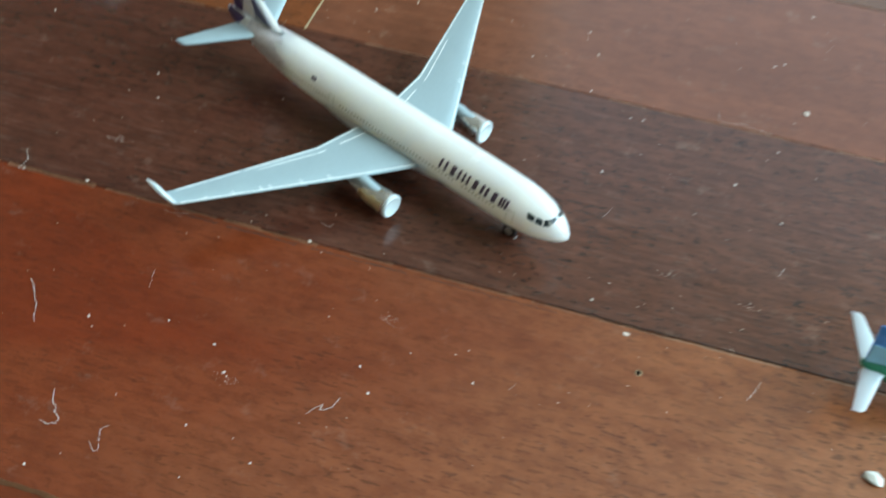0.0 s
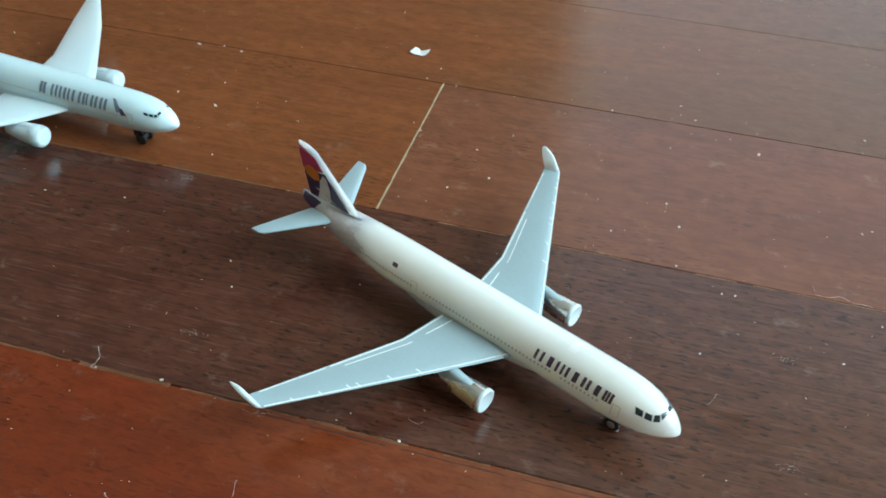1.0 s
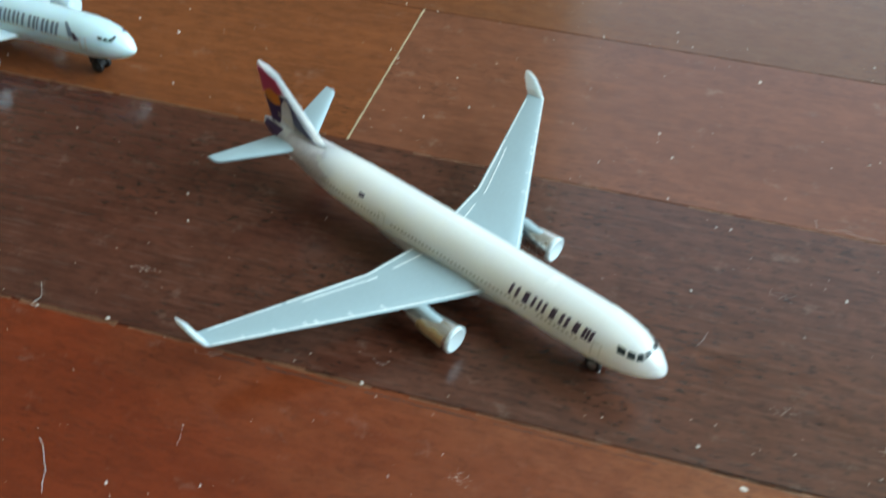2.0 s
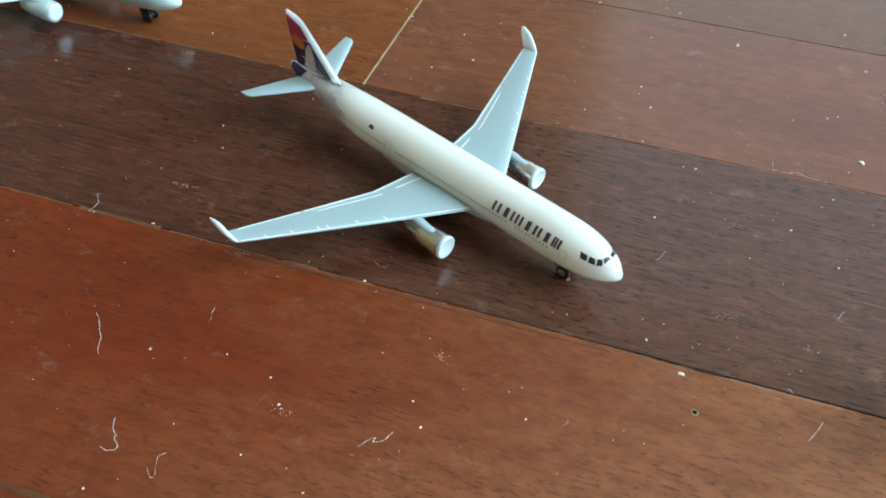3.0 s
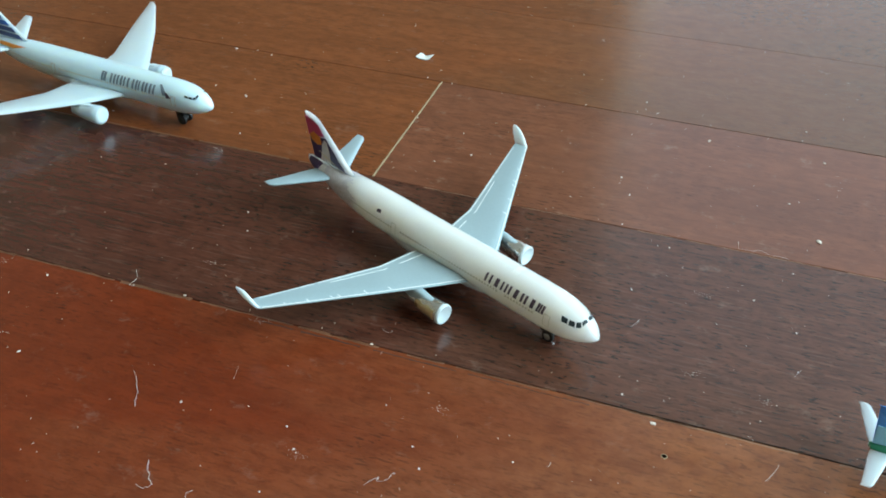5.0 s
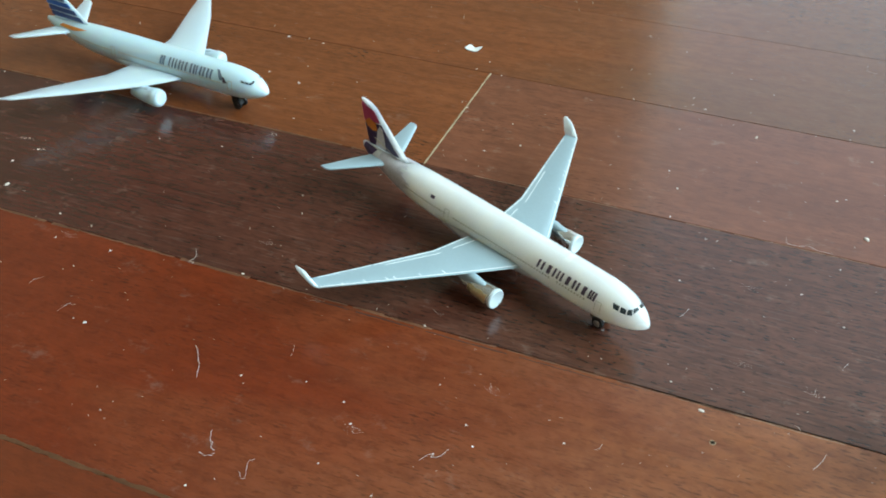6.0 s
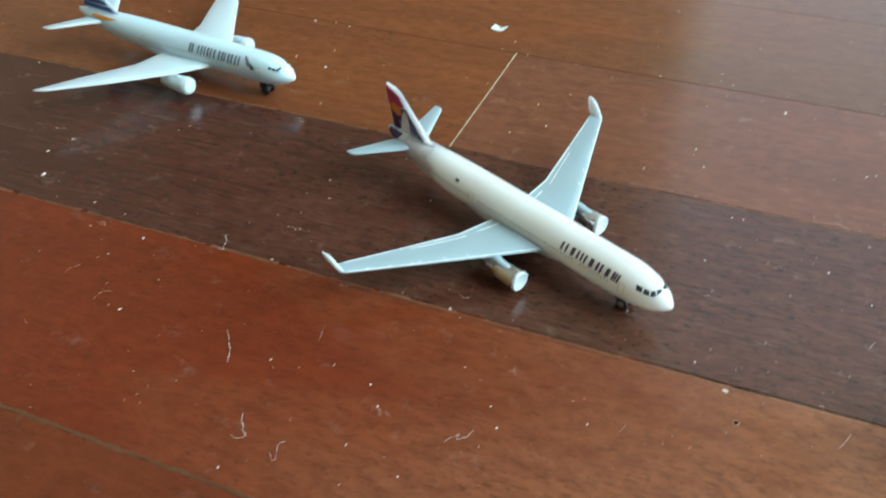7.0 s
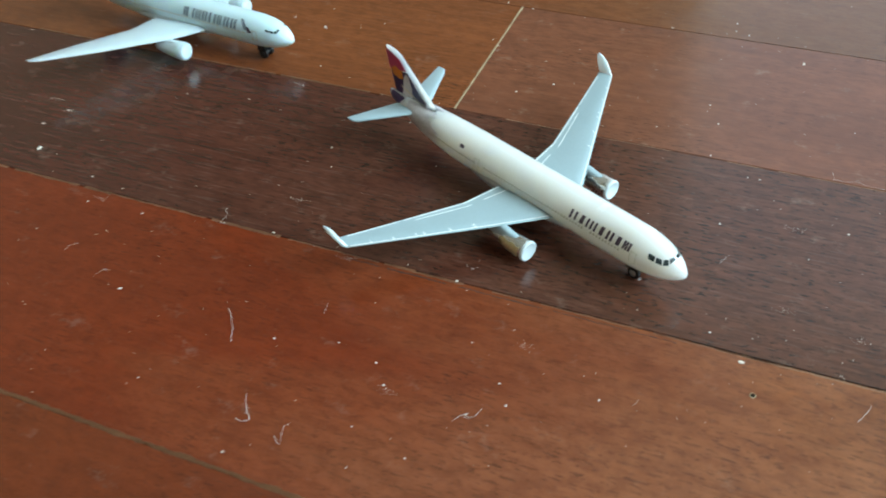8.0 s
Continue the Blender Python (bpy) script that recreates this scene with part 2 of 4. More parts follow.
NAVY = material("navy_enamel", (0.004, 0.006, 0.009), 0.6, mottle=0.2)
NAVY.node_tree.nodes["Principled BSDF"].inputs["Specular IOR Level"].default_value = 0.15
TAIL_BLUE = material("bright_blue_print", (0.050, 0.270, 0.760), 0.3, mottle=0.2, scale=260)
BLUE = material("blue_print", (0.045, 0.180, 0.560), 0.3, mottle=0.2, scale=260)
SKYBLUE = material("light_blue_print", (0.28, 0.58, 0.76), 0.3, mottle=0.15, scale=260)
GREEN = material("green_print", (0.018, 0.190, 0.100), 0.35, mottle=0.2, scale=260)
DEEP_BLUE = material("deep_blue_print", (0.045, 0.095, 0.270), 0.35, mottle=0.3, scale=260)
RED = material("red_print", (0.45, 0.04, 0.05), 0.35, mottle=0.1)


# ---------------------------------------------------------------- mesh helpers
def part(name, bm, mat, parent=None, label="", smooth=False):
    me = bpy.data.meshes.new(name)
    bmesh.ops.recalc_face_normals(bm, faces=bm.faces)
    bm.to_mesh(me)
    bm.free()
    me.materials.append(mat)
    if smooth:
        me.polygons.foreach_set("use_smooth", [True] * len(me.polygons))
        me.set_sharp_from_angle(angle=radians(48))
    ob = new(name, me)
    if parent is not None:
        ob.parent = parent
    if label:
        tagged(ob, label)
    return ob


def loft(bm, rings, caps=True):
    made = [[bm.verts.new(p) for p in ring] for ring in rings]
    for a, c in zip(made, made[1:]):
        for i in range(len(a)):
            j = (i + 1) % len(a)
            bm.faces.new((a[i], a[j], c[j], c[i]))
    if caps:
        bm.faces.new(made[0])
        bm.faces.new(made[-1][::-1])
    return bm


def box(bm, x0, x1, y0, y1, z0, z1, bevel=0.0):
    m = Matrix.Translation(((x0 + x1) / 2, (y0 + y1) / 2, (z0 + z1) / 2)) @ Matrix.Diagonal((x1 - x0, y1 - y0, z1 - z0, 1))
    made = bmesh.ops.create_cube(bm, size=1.0, matrix=m)
    if bevel:
        edges = {e for v in made["verts"] for e in v.link_edges}
        bmesh.ops.bevel(bm, geom=list(edges), offset=bevel, segments=2, affect="EDGES")
    return bm


def turned(bm, profile, axis_x=True, centre=(0, 0, 0), sides=28, squash=1.0):
    """A body turned round an axis: rows of (along, radius)."""
    rings = []
    for along, r in profile:
        ring = []
        for i in range(sides):
            a = 2 * pi * i / sides
            p = (along, r * cos(a), r * sin(a) * squash) if axis_x else (r * cos(a), along, r * sin(a))
            ring.append(Vector(centre) + Vector(p))
        rings.append(ring)
    return loft(bm, rings)


# ---------------------------------------------------------------- the room
def wall_with_opening(name, along_u, at, thick, a0, a1, opening):
    """A wall along u (or along n) of the room, with one rectangular opening, or none."""
    bm = bmesh.new()

    def block(p, q, z0, z1):
        lo, hi = min(at, at + thick), max(at, at + thick)
        if along_u:
            box(bm, p, q, lo, hi, z0, z1)
        else:
            box(bm, lo, hi, p, q, z0, z1)

    if opening:
        p, q, z0, z1 = opening
        block(a0, p, 0, HIGH)
        block(q, a1, 0, HIGH)
        block(p, q, z1, HIGH)
        block(p, q, 0, z0)
    else:
        block(a0, a1, 0, HIGH)
    ob = part(name, bm, PLASTER)
    ob.matrix_world = ROOM
    return tagged(ob, "plain beige painted plaster wall", "wall", kind="structure")


wall_with_opening("wall_north", True, N1, 0.12, U0 - 0.12, U1 + 0.12, WIN_BACK)
wall_with_opening("wall_south", True, N0, -0.12, U0 - 0.12, U1 + 0.12, None)
wall_with_opening("wall_east", False, U1, 0.12, N0, N1, WIN_SIDE)
wall_with_opening("wall_west", False, U0, -0.12, N0, N1, None)
bm = box(bmesh.new(), U0 - 0.12, U1 + 0.12, N0 - 0.12, N1 + 0.12, HIGH, HIGH + 0.1)
ceiling = part("ceiling", bm, CEILING)
ceiling.matrix_world = ROOM
tagged(ceiling, "plain white painted ceiling", "ceiling", kind="structure")


def window_frame(name, along_u, at, opening):
    top = tagged(new(name), "white painted window frame with daylight behind", "window", kind="structure")
    top.matrix_world = ROOM
    p, q, z0, z1 = opening
    w, d0, d1 = 0.05, at + 0.045, at + 0.10
    bars = [(p, p + w, z0, z1), (q - w, q, z0, z1), (p + w, q - w, z0, z0 + w), (p + w, q - w, z1 - w, z1)]
    for a, c, e, g in bars:
        b2 = bmesh.new()
        box(b2, *((a, c, d0, d1) if along_u else (d0, d1, a, c)), e, g, 0.004)
        part("window_frame", b2, FRAME_PAINT, top)


window_frame("window_1", True, N1, WIN_BACK)
window_frame("window_2", False, U1, WIN_SIDE)

# ---------------------------------------------------------------- the floor
floor = part("floor", box(bmesh.new(), U0 - 0.12, U1 + 0.12, N0 - 0.12, N1 + 0.12, -0.06, -0.0195), UNDER)
floor.matrix_world = ROOM
tagged(floor, "glossy varnished hardwood floor of wide brown boards, dusty", "floor", kind="structure")
# seams across the boards, nearest the camera first
SEAMS = [0.0170, 0.1068, 0.1968, 0.2880, 0.3752, 0.4640, 0.5530, 0.6420]
GAP = 0.0002


def board(u0, u1, n0, n1, mat, edge=0.0003):
    """One floor board with eased top edges; its grain runs along local x."""
    bm = bmesh.new()
    w, h = (u1 - u0) / 2 - GAP / 2, (n1 - n0) / 2 - GAP / 2
    low = [(-w, -h, -0.019), (w, -h, -0.019), (w, h, -0.019), (-w, h, -0.019)]
    rim = [(x, y, -edge * 0.7) for x, y, _ in low]
    top = [(x - math.copysign(edge, x), y - math.copysign(edge, y), 0) for x, y, _ in low]
    loft(bm, [low, rim, top])
    ob = part("plank", bm, mat, floor)
    ob.matrix_basis = Matrix.Translation(((u0 + u1) / 2, (n0 + n1) / 2, 0))
    return ob


CUTS = {  # joints along each row, and the woods between them
    0: ([-0.9, 0.42, 1.1], [WOOD_NEAR, WOOD_RED]),
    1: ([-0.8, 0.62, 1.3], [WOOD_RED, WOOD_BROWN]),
    2: ([-0.95, 0.75, 1.2], [WOOD_DARK, WOOD_MID]),
    3: ([-1.0, -0.1225, 0.95], [WOOD_ORANGE, WOOD_MID]),
    4: ([-0.7, 0.9], [WOOD_OLIVE]),
    5: ([-0.7, 0.9], [WOOD_OLIVE]),
    6: ([-0.8, 0.5, 1.1], [WOOD_BROWN, WOOD_MID]),
}
for row in range(7):
    cuts, woods = CUTS[row]
    for a, c, mat in zip(cuts, cuts[1:], woods):
        board(a, c, SEAMS[row], SEAMS[row + 1], mat, 0.0001 if row in (4, 5) else 0.0003)
rng = random.Random(3)
far_woods = [WOOD_BROWN, WOOD_RED, WOOD_MID, WOOD_ORANGE, WOOD_DARK]


def fill(u0, u1, n0, n1):
    """The rest of one row, in boards of uneven length."""
    a = u0
    while a < u1 - 0.02:
        c = min(u1, a + rng.uniform(0.7, 1.5))
        c = u1 if u1 - c < 0.3 else c
        board(a, c, n0, n1, rng.choice(far_woods))
        a = c


for row in range(7):
    fill(U0, CUTS[row][0][0], SEAMS[row], SEAMS[row + 1])
    fill(CUTS[row][0][-1], U1, SEAMS[row], SEAMS[row + 1])
y = SEAMS[-1]
while y < N1 - 0.01:
    fill(U0, U1, y, min(N1, y + 0.0895))
    y += 0.0895
y = SEAMS[0]
while y > N0 + 0.01:
    fill(U0, U1, max(N0, y - 0.0895), y)
    y -= 0.0895


def ragged_strip(u0, u1, n0, n1, half, step, wobble, seed, high=0.00012):
    """A low uneven ridge of filler along a joint."""
    r = random.Random(seed)
    count = max(3, int(((Vector((u1, n1)) - Vector((u0, n0))).length) / step))
    along = Vector((u1 - u0, n1 - n0, 0))
    side = Vector((-along.y, along.x, 0)).normalized()
    rings = []
    for i in range(count + 1):
        p = Vector((u0, n0, 0)) + along * (i / count) + side * r.uniform(-wobble, wobble)
        w = half * r.uniform(0.6, 1.35)
        rings.append([p - side * w - Vector((0, 0, 0.0004)), p - side * w * 0.6 + Vector((0, 0, high)),
                      p + side * w * 0.6 + Vector((0, 0, high)), p + side * w - Vector((0, 0, 0.0004))])
    return loft(bmesh.new(), rings)


part("joint_filler", ragged_strip(-0.1225, -0.1225, 0.2882, 0.3750, 0.00052, 0.004, 0.00008, 1), PUTTY, floor, "tan filler in the joint between two board ends")
part("joint_filler", ragged_strip(-0.26, -0.06, 0.1073, 0.1069, 0.0011, 0.002, 0.0002, 2, 0.00003), GREY_PUTTY, floor, "greyish worn filler along a board edge")

WORN = material("worn_board_edge", (0.25, 0.122, 0.066), 0.45, mottle=0.7, scale=260)
WORN_DULL = material("dull_worn_board_edge", (0.150, 0.058, 0.027), 0.35, mottle=0.6, scale=300)
CRACK = material("dark_open_joint", (0.036, 0.016, 0.010), 0.8, mottle=0.3, scale=300)
rng = random.Random(21)
# n, from u, to u, half width, material, name, label, share of length covered
for n, u0, u1, half, mat, name, label, sparse in (
        (0.1964, -0.34, -0.10, 0.00075, WORN_DULL, "worn_edge", "dull worn edge of a floor board", 0.004),
        (0.1962, -0.10, 0.02, 0.00055, WORN_DULL, "worn_edge", "dull worn edge of a floor board", 0.012),
        (0.1961, 0.0, 0.40, 0.00036, WORN, "worn_edge", "pale worn edge of a floor board", 0.012),
        (0.19705, -0.015, 0.12, 0.00017, CRACK, "open_joint", "dark open joint between two boards", 0.005),
        (0.1946, -0.125, -0.012, 0.00026, CRACK, "open_joint", "dark hairline crack beside a board edge", 0.008),
        (0.2884, -0.34, -0.13, 0.00060, WORN_DULL, "worn_edge", "dull worn edge of a floor board", 0.012),
        (0.2876, -0.10, 0.36, 0.00026, WORN, "worn_edge", "pale worn edge of a floor board", 0.022),
        (0.3748, -0.05, 0.4, 0.00014, WORN_DULL, "worn_edge", "dull worn edge of a floor board", 0.018)):
    a = u0
    while a < u1:
        c = min(u1, a + rng.uniform(0.012, 0.05))
        part(name, ragged_strip(a, c, n, n, half * rng.uniform(0.6, 1.4), 0.0025, 0.00014, rng.randrange(999), 0.00003 if mat is not CRACK else 0.00005), mat, floor, label)
        a = c + rng.uniform(0.0, sparse)


# ---------------------------------------------------------------- toy airliners
MM = 0.001
MID = 70.0          # millimetres from the nose back to the middle of the model


class Shape:
    """The fuselage: stations of (millimetres behind the nose, radius, axis height)."""

    def __init__(self, length, radius, axis, droop=1.6, lift=0.72):
        q = length / 139.5
        self.rows = [(0, 0.25), (0.5, 1.15), (1.4, 2.0), (3, 3.15), (5.5, 4.35), (9, 5.5), (13, 6.2), (18, 6.6), (24, 6.7), (60, 6.7), (92, 6.7),
                     (100, 6.5), (108, 6.05), (116, 5.3), (124, 4.2), (131, 2.95), (136, 1.9), (138.6, 1.15), (139.5, 0.4)]
        self.rows = [(s * q, r * radius / 6.7) for s, r in self.rows]
        self.length, self.radius, self.axis, self.droop, self.lift = length, radius, axis, droop, lift

    def at(self, s):
        for (a, ra), (c, rc) in zip(self.rows, self.rows[1:]):
            if a <= s <= c:
                r = ra + (rc - ra) * (s - a) / (c - a)
                break
        else:
            r = self.rows[-1][1]
        if s < 30:
            return r, self.axis - self.droop * (1 - r / self.radius) ** 1.3
        return r, self.axis + self.lift * (self.radius - r)

    def point(self, s, a, off=0.0):
        """A point on the skin: a is the angle in degrees from the top down the right-hand side."""
        r, z = self.at(s)
        r += off
        return Vector(((MID - s) * MM, -r * sin(radians(a)) * MM, (z + r * cos(radians(a))) * MM))


def skin_patch(bm, shape, corners, off=0.07, nu=3, nv=4):
    """A thin printed patch that follows the skin; corners: four (s, angle) in order."""
    (s0, a0), (s1, a1), (s2, a2), (s3, a3) = corners
    grid = []
    for i in range(nu + 1):
        u = i / nu
        row = []
        for j in range(nv + 1):
            v = j / nv
            s = (1 - v) * ((1 - u) * s0 + u * s1) + v * ((1 - u) * s3 + u * s2)
            a = (1 - v) * ((1 - u) * a0 + u * a1) + v * ((1 - u) * a3 + u * a2)
            row.append((bm.verts.new(shape.point(s, a, off)), bm.verts.new(shape.point(s, a, -0.15))))
        grid.append(row)
    for i in range(nu):
        for j in range(nv):
            bm.faces.new([grid[x][y][0] for x, y in ((i, j), (i + 1, j), (i + 1, j + 1), (i, j + 1))])
    edge = [(i, 0) for i in range(nu)] + [(nu, j) for j in range(nv)] + [(i, nv) for i in range(nu, 0, -1)] + [(0, j) for j in range(nv, 0, -1)]
    for (i, j), (k, l) in zip(edge, edge[1:] + edge[:1]):
        bm.faces.new((grid[i][j][0], grid[k][l][0], grid[k][l][1], grid[i][j][1]))
    return bm


def section(le, te, z, thick, across, side, upright=False, z_te=None):
    """A closed wing section: le, te millimetres behind the nose."""
    ring = []
    chord = te - le
    shape = [(0, 0), (0.04, 0.32), (0.18, 0.5), (0.45, 0.48), (0.75, 0.30), (1, 0.10), (1, -0.10), (0.75, -0.26), (0.45, -0.38), (0.18, -0.42), (0.04, -0.28)]
    for f, h in shape:
        x = (MID - le - f * chord) * MM
        if upright:
            zz = z + f * ((z_te if z_te is not None else z) - z)
            ring.append((x, h * thick * MM, zz * MM))
        else:
            ring.append((x, side * across * MM, (z + h * thick) * MM))
    return ring


def wing_height(rows, across):
    for a, c in zip(rows, rows[1:]):
        if a[0] <= across <= c[0]:
            f = (across - a[0]) / (c[0] - a[0])
            return [p + (q - p) * f for p, q in zip(a, c)]
    return list(rows[-1])


def wing_line(bm, rows, side, a, c, wide, lift=0.10):
    """A thin raised line on the wing's upper face between two (across, share of chord)."""
    steps = 10
    pts = []
    for i in range(steps + 1):
        l = a[0] + (c[0] - a[0]) * i / steps
        f = a[1] + (c[1] - a[1]) * i / steps
        _, le, te, z, th = wing_height(rows, l)
        h = th * float(np.interp(f, (0, 0.04, 0.18, 0.45, 0.75, 1), (0, 0.32, 0.5, 0.48, 0.30, 0.10)))
        pts.append(Vector(((MID - le - f * (te - le)) * MM, side * l * MM, (z + h) * MM)))
    along = (pts[-1] - pts[0]).normalized()
    out = Vector((-along.y, along.x, 0)).normalized() * wide / 2 * MM
    up = Vector((0, 0, lift * MM))
    loft(bm, [[p - out - up, p - out + up, p + out + up, p + out - up] for p in pts])
    return bm


def wheel(name, parent, s, across, radius, width):
    bm = bmesh.new()
    w = width / 2
    turned(bm, [(-w, radius * 0.7), (-w * 0.8, radius * 0.96), (-w * 0.3, radius), (w * 0.3, radius), (w * 0.8, radius * 0.96), (w, radius * 0.7)], False, (0, 0, 0), 18)
    bmesh.ops.scale(bm, vec=(MM, MM, MM), verts=bm.verts)
    bmesh.ops.translate(bm, vec=((MID - s) * MM, across * MM, radius * MM), verts=bm.verts)
    return part(name, bm, BLACK, parent, smooth=True)


def engine(plane, look_, side, s, across, z, radius, length, pylon):
    """Engine pod with a taper, an intake ring and a blank front disc, on a pylon."""
    bm = bmesh.new()
    prof = [(0, 0.93), (-0.3 / length, 1.0), (-0.12, 1.03), (-0.35, 1.0), (-0.62, 0.88), (-0.85, 0.72), (-1.0, 0.58)]
    x0 = MID - s
    turned(bm, [((x0 + a * length) * MM, r * radius * MM) for a, r in prof], True, (0, side * across * MM, z * MM), 30)
    pod = part("engine", bm, look_["engine"], plane, smooth=True)
    bm = bmesh.new()
    lip = ((0.35, 0.50), (0.45, 0.62), (0.40, 0.76), (0.10, 0.90), (-0.6, 1.01), (-1.6, 1.06), (-3.2, 1.06), (-4.2, 1.02)) if look_.get("rounded") else (
        (0.05, 0.80), (0.22, 0.86), (0.30, 0.95), (0.12, 1.03), (-0.5, 1.06), (-1.0, 1.03))
    rings = [[(x0 + dx) * MM, r * radius * MM] for dx, r in lip]
    turned(bm, rings, True, (0, side * across * MM, z * MM), 30)
    part("intake_ring", bm, look_["intake"], pod, smooth=True)
    # yellowish patch on the outer flank of the pod
    if look_.get("flank_patch"):
        bm = bmesh.new()
        shares, radii = [-q[0] for q in prof], [q[1] for q in prof]
        skins = []
        for lift in (0.03, -0.2):
            grid = []
            for i in range(9):
                f = 0.13 + 0.60 * i / 8
                r = radius * float(np.interp(f, shares, radii)) + lift
                row = []
                for j in range(9):
                    a = radians(48 + 62 * j / 8 + 5 * sin(1.7 * i))
                    row.append(bm.verts.new(((x0 - f * length) * MM, side * (across + r * sin(a)) * MM, (z + r * cos(a)) * MM)))
                grid.append(row)
            for i in range(8):
                for j in range(8):
                    bm.faces.new((grid[i][j], grid[i + 1][j], grid[i + 1][j + 1], grid[i][j + 1]))
            skins.append(grid)
        top, low = skins
        edge = [(i, 0) for i in range(8)] + [(8, j) for j in range(8)] + [(i, 8) for i in range(8, 0, -1)] + [(0, j) for j in range(8, 0, -1)]
        for (i, j), (k, l) in zip(edge, edge[1:] + edge[:1]):
            bm.faces.new((top[i][j], top[k][l], low[k][l], low[i][j]))
        part("yellowish_patch", bm, BRASSY, pod, "yellowish patch on the pod", smooth=True)
    # pylon: a rounded web from the top of the pod back under the wing's leading edge
    bm = bmesh.new()
    rings = []
    for back, high, half in pylon:
        ring = []
        low = z + radius * 0.35
        for g, h in ((-1.25, 0.0), (-1.0, 0.45), (-0.85, 0.8), (-0.45, 1.0), (0.45, 1.0), (0.85, 0.8), (1.0, 0.45), (1.25, 0.0)):
            ring.append(((x0 - back) * MM, (side * across + g * half) * MM, (low + (high - low) * h) * MM))
        rings.append(ring)
    loft(bm, rings)
    part("pylon", bm, look_["wing"], pod, smooth=True)
    return pod


def airliner(label, group_label, nose, heading, look_, k=1.0, length=139.5, radius=7.3, axis=12.4, wing_rows=None, winglet=None, tail_rows=None,
             fin=None, panes=1.0, engine_at=(46.4, 21.5, 6.1, 3.5, 15.0), flaps=True, gear_s=18.8):
    """A die-cast toy airliner on its wheels. nose: where its nose tip stands over the floor, in metres."""
    plane = tagged(new("toy_airliner"), label, "toy airplane", group_label)
    base = Vector(nose).to_3d() - Vector((cos(radians(heading)), sin(radians(heading)), 0)) * MID * MM * k
    plane.matrix_world = Matrix.Translation(base) @ pose(0, 0, 0, 0, 0, heading) @ Matrix.Scale(k, 4)
    body = Shape(length, radius, axis)
    # fuselage
    stations = sorted({s for s, _ in body.rows} | set(np.linspace(0, length, 60)))
    rings = [[body.point(s, 360 * i / 40) for i in range(40)] for s in stations]
    hull = part("fuselage", loft(bmesh.new(), rings), look_["body"], plane, smooth=True)
    # belly fairing between the wings
    bm = bmesh.new()
    rings = []
    for i in range(15):
        f = i / 14
        s = 36 + f * 60
        g = max(0.05, sin(pi * f)) ** 0.27
        ring = []
        for j in range(20):
            a = 2 * pi * j / 20
            ring.append(((MID - s) * MM, cos(a) * (radius * 1.13) * g * MM, (axis - 3.6 + sin(a) * 3.9 * g) * MM))
        rings.append(ring)
    part("belly_fairing", loft(bm, rings), look_["body"], plane, smooth=True)
    # wings
    for side in (1, -1):
        rows = list(wing_rows)
        bm = loft(bmesh.new(), [section(le, te, z, th, l, side) for l, le, te, z, th in rows])
        wing = part("wing", bm, look_["wing"], plane, smooth=True)
        if winglet:
            l0, le0, te0, z0, th0 = rows[-1]
            rings = [section(le0, te0, z0, th0, l0, side)]
            for i, (l, le, te, z, th, tilt) in enumerate(winglet):
                ring = []
                if side > 0:      # this one is bent up a little taller
                    z, th, le = z + 0.30 * i, th * 0.8, le + 0.55 * i
                for x, y, zz in section(le, te, 0, th, 0, side):
                    h = zz
                    ring.append((x, side * l * MM - side * h * sin(radians(tilt)), z * MM + h * cos(radians(tilt))))
                rings.append(ring)
            part("winglet", loft(bmesh.new(), rings), look_["winglet"], wing, smooth=True)
        if flaps:
            inner, kink, tip = rows[0][0] + 4.2, rows[2][0], rows[-1][0]
            for a, c, w in (((inner, 0.975), (kink, 0.965), 0.42), ((inner, 0.84), (kink - 6, 0.84), 0.34), ((kink, 0.965), (tip - 22, 0.95), 0.42),
                            ((kink - 1, 0.83), (tip - 25, 0.82), 0.26), ((tip - 21, 0.95), (tip - 3, 0.93), 0.26)):
                part("flap_line", wing_line(bmesh.new(), rows, side, a, c, w), look_["line"], wing)
            # highlight along the leading edge, drawn as a raised white line
            for a, c in ((inner, rows[1][0] + 9), (rows[1][0] + 9, kink), (kink, rows[3][0]), (rows[3][0], tip - 0.5)):
                part("edge_highlight", wing_line(bmesh.new(), rows, side, (a, 0.035), (c, 0.035), 0.34, 0.09), look_["line"], wing)
            for l in (29.2, 36.4, 44.0, 46.3, 53.0, 59.5):
                part("slat_mark", wing_line(bmesh.new(), rows, side, (l, 0.04), (l + 0.15, 0.15), 0.30, 0.07), look_["line"], wing)
        s, l, z, r, ln = engine_at
        _, le, te, wz, th = wing_height(rows, l)
        gap, under = le - s, wz - th * 0.1
        engine(plane, look_, side, s, l, z, r, ln, ((gap * 0.34, z + r * 0.80, 0.7), (gap * 0.44, z + r * 1.02, 1.25), (gap * 0.72, z + r * 1.10, 1.6),
                                                    (gap * 0.96, under, 1.75), (gap * 1.2, under, 1.7), (gap * 1.9, under - 0.3, 0.9)))
        bm = loft(bmesh.new(), [section(le, te, z2, th2, l2, side) for l2, le, te, z2, th2 in tail_rows])
        part("tailplane", bm, look_["wing"], plane, smooth=True)
    # fin
    bm = loft(bmesh.new(), [section(le, te, z, th, 0, 1, True, zt) for le, te, z, zt, th in fin])
    tail = part("fin", bm, look_["fin"], plane, smooth=True)
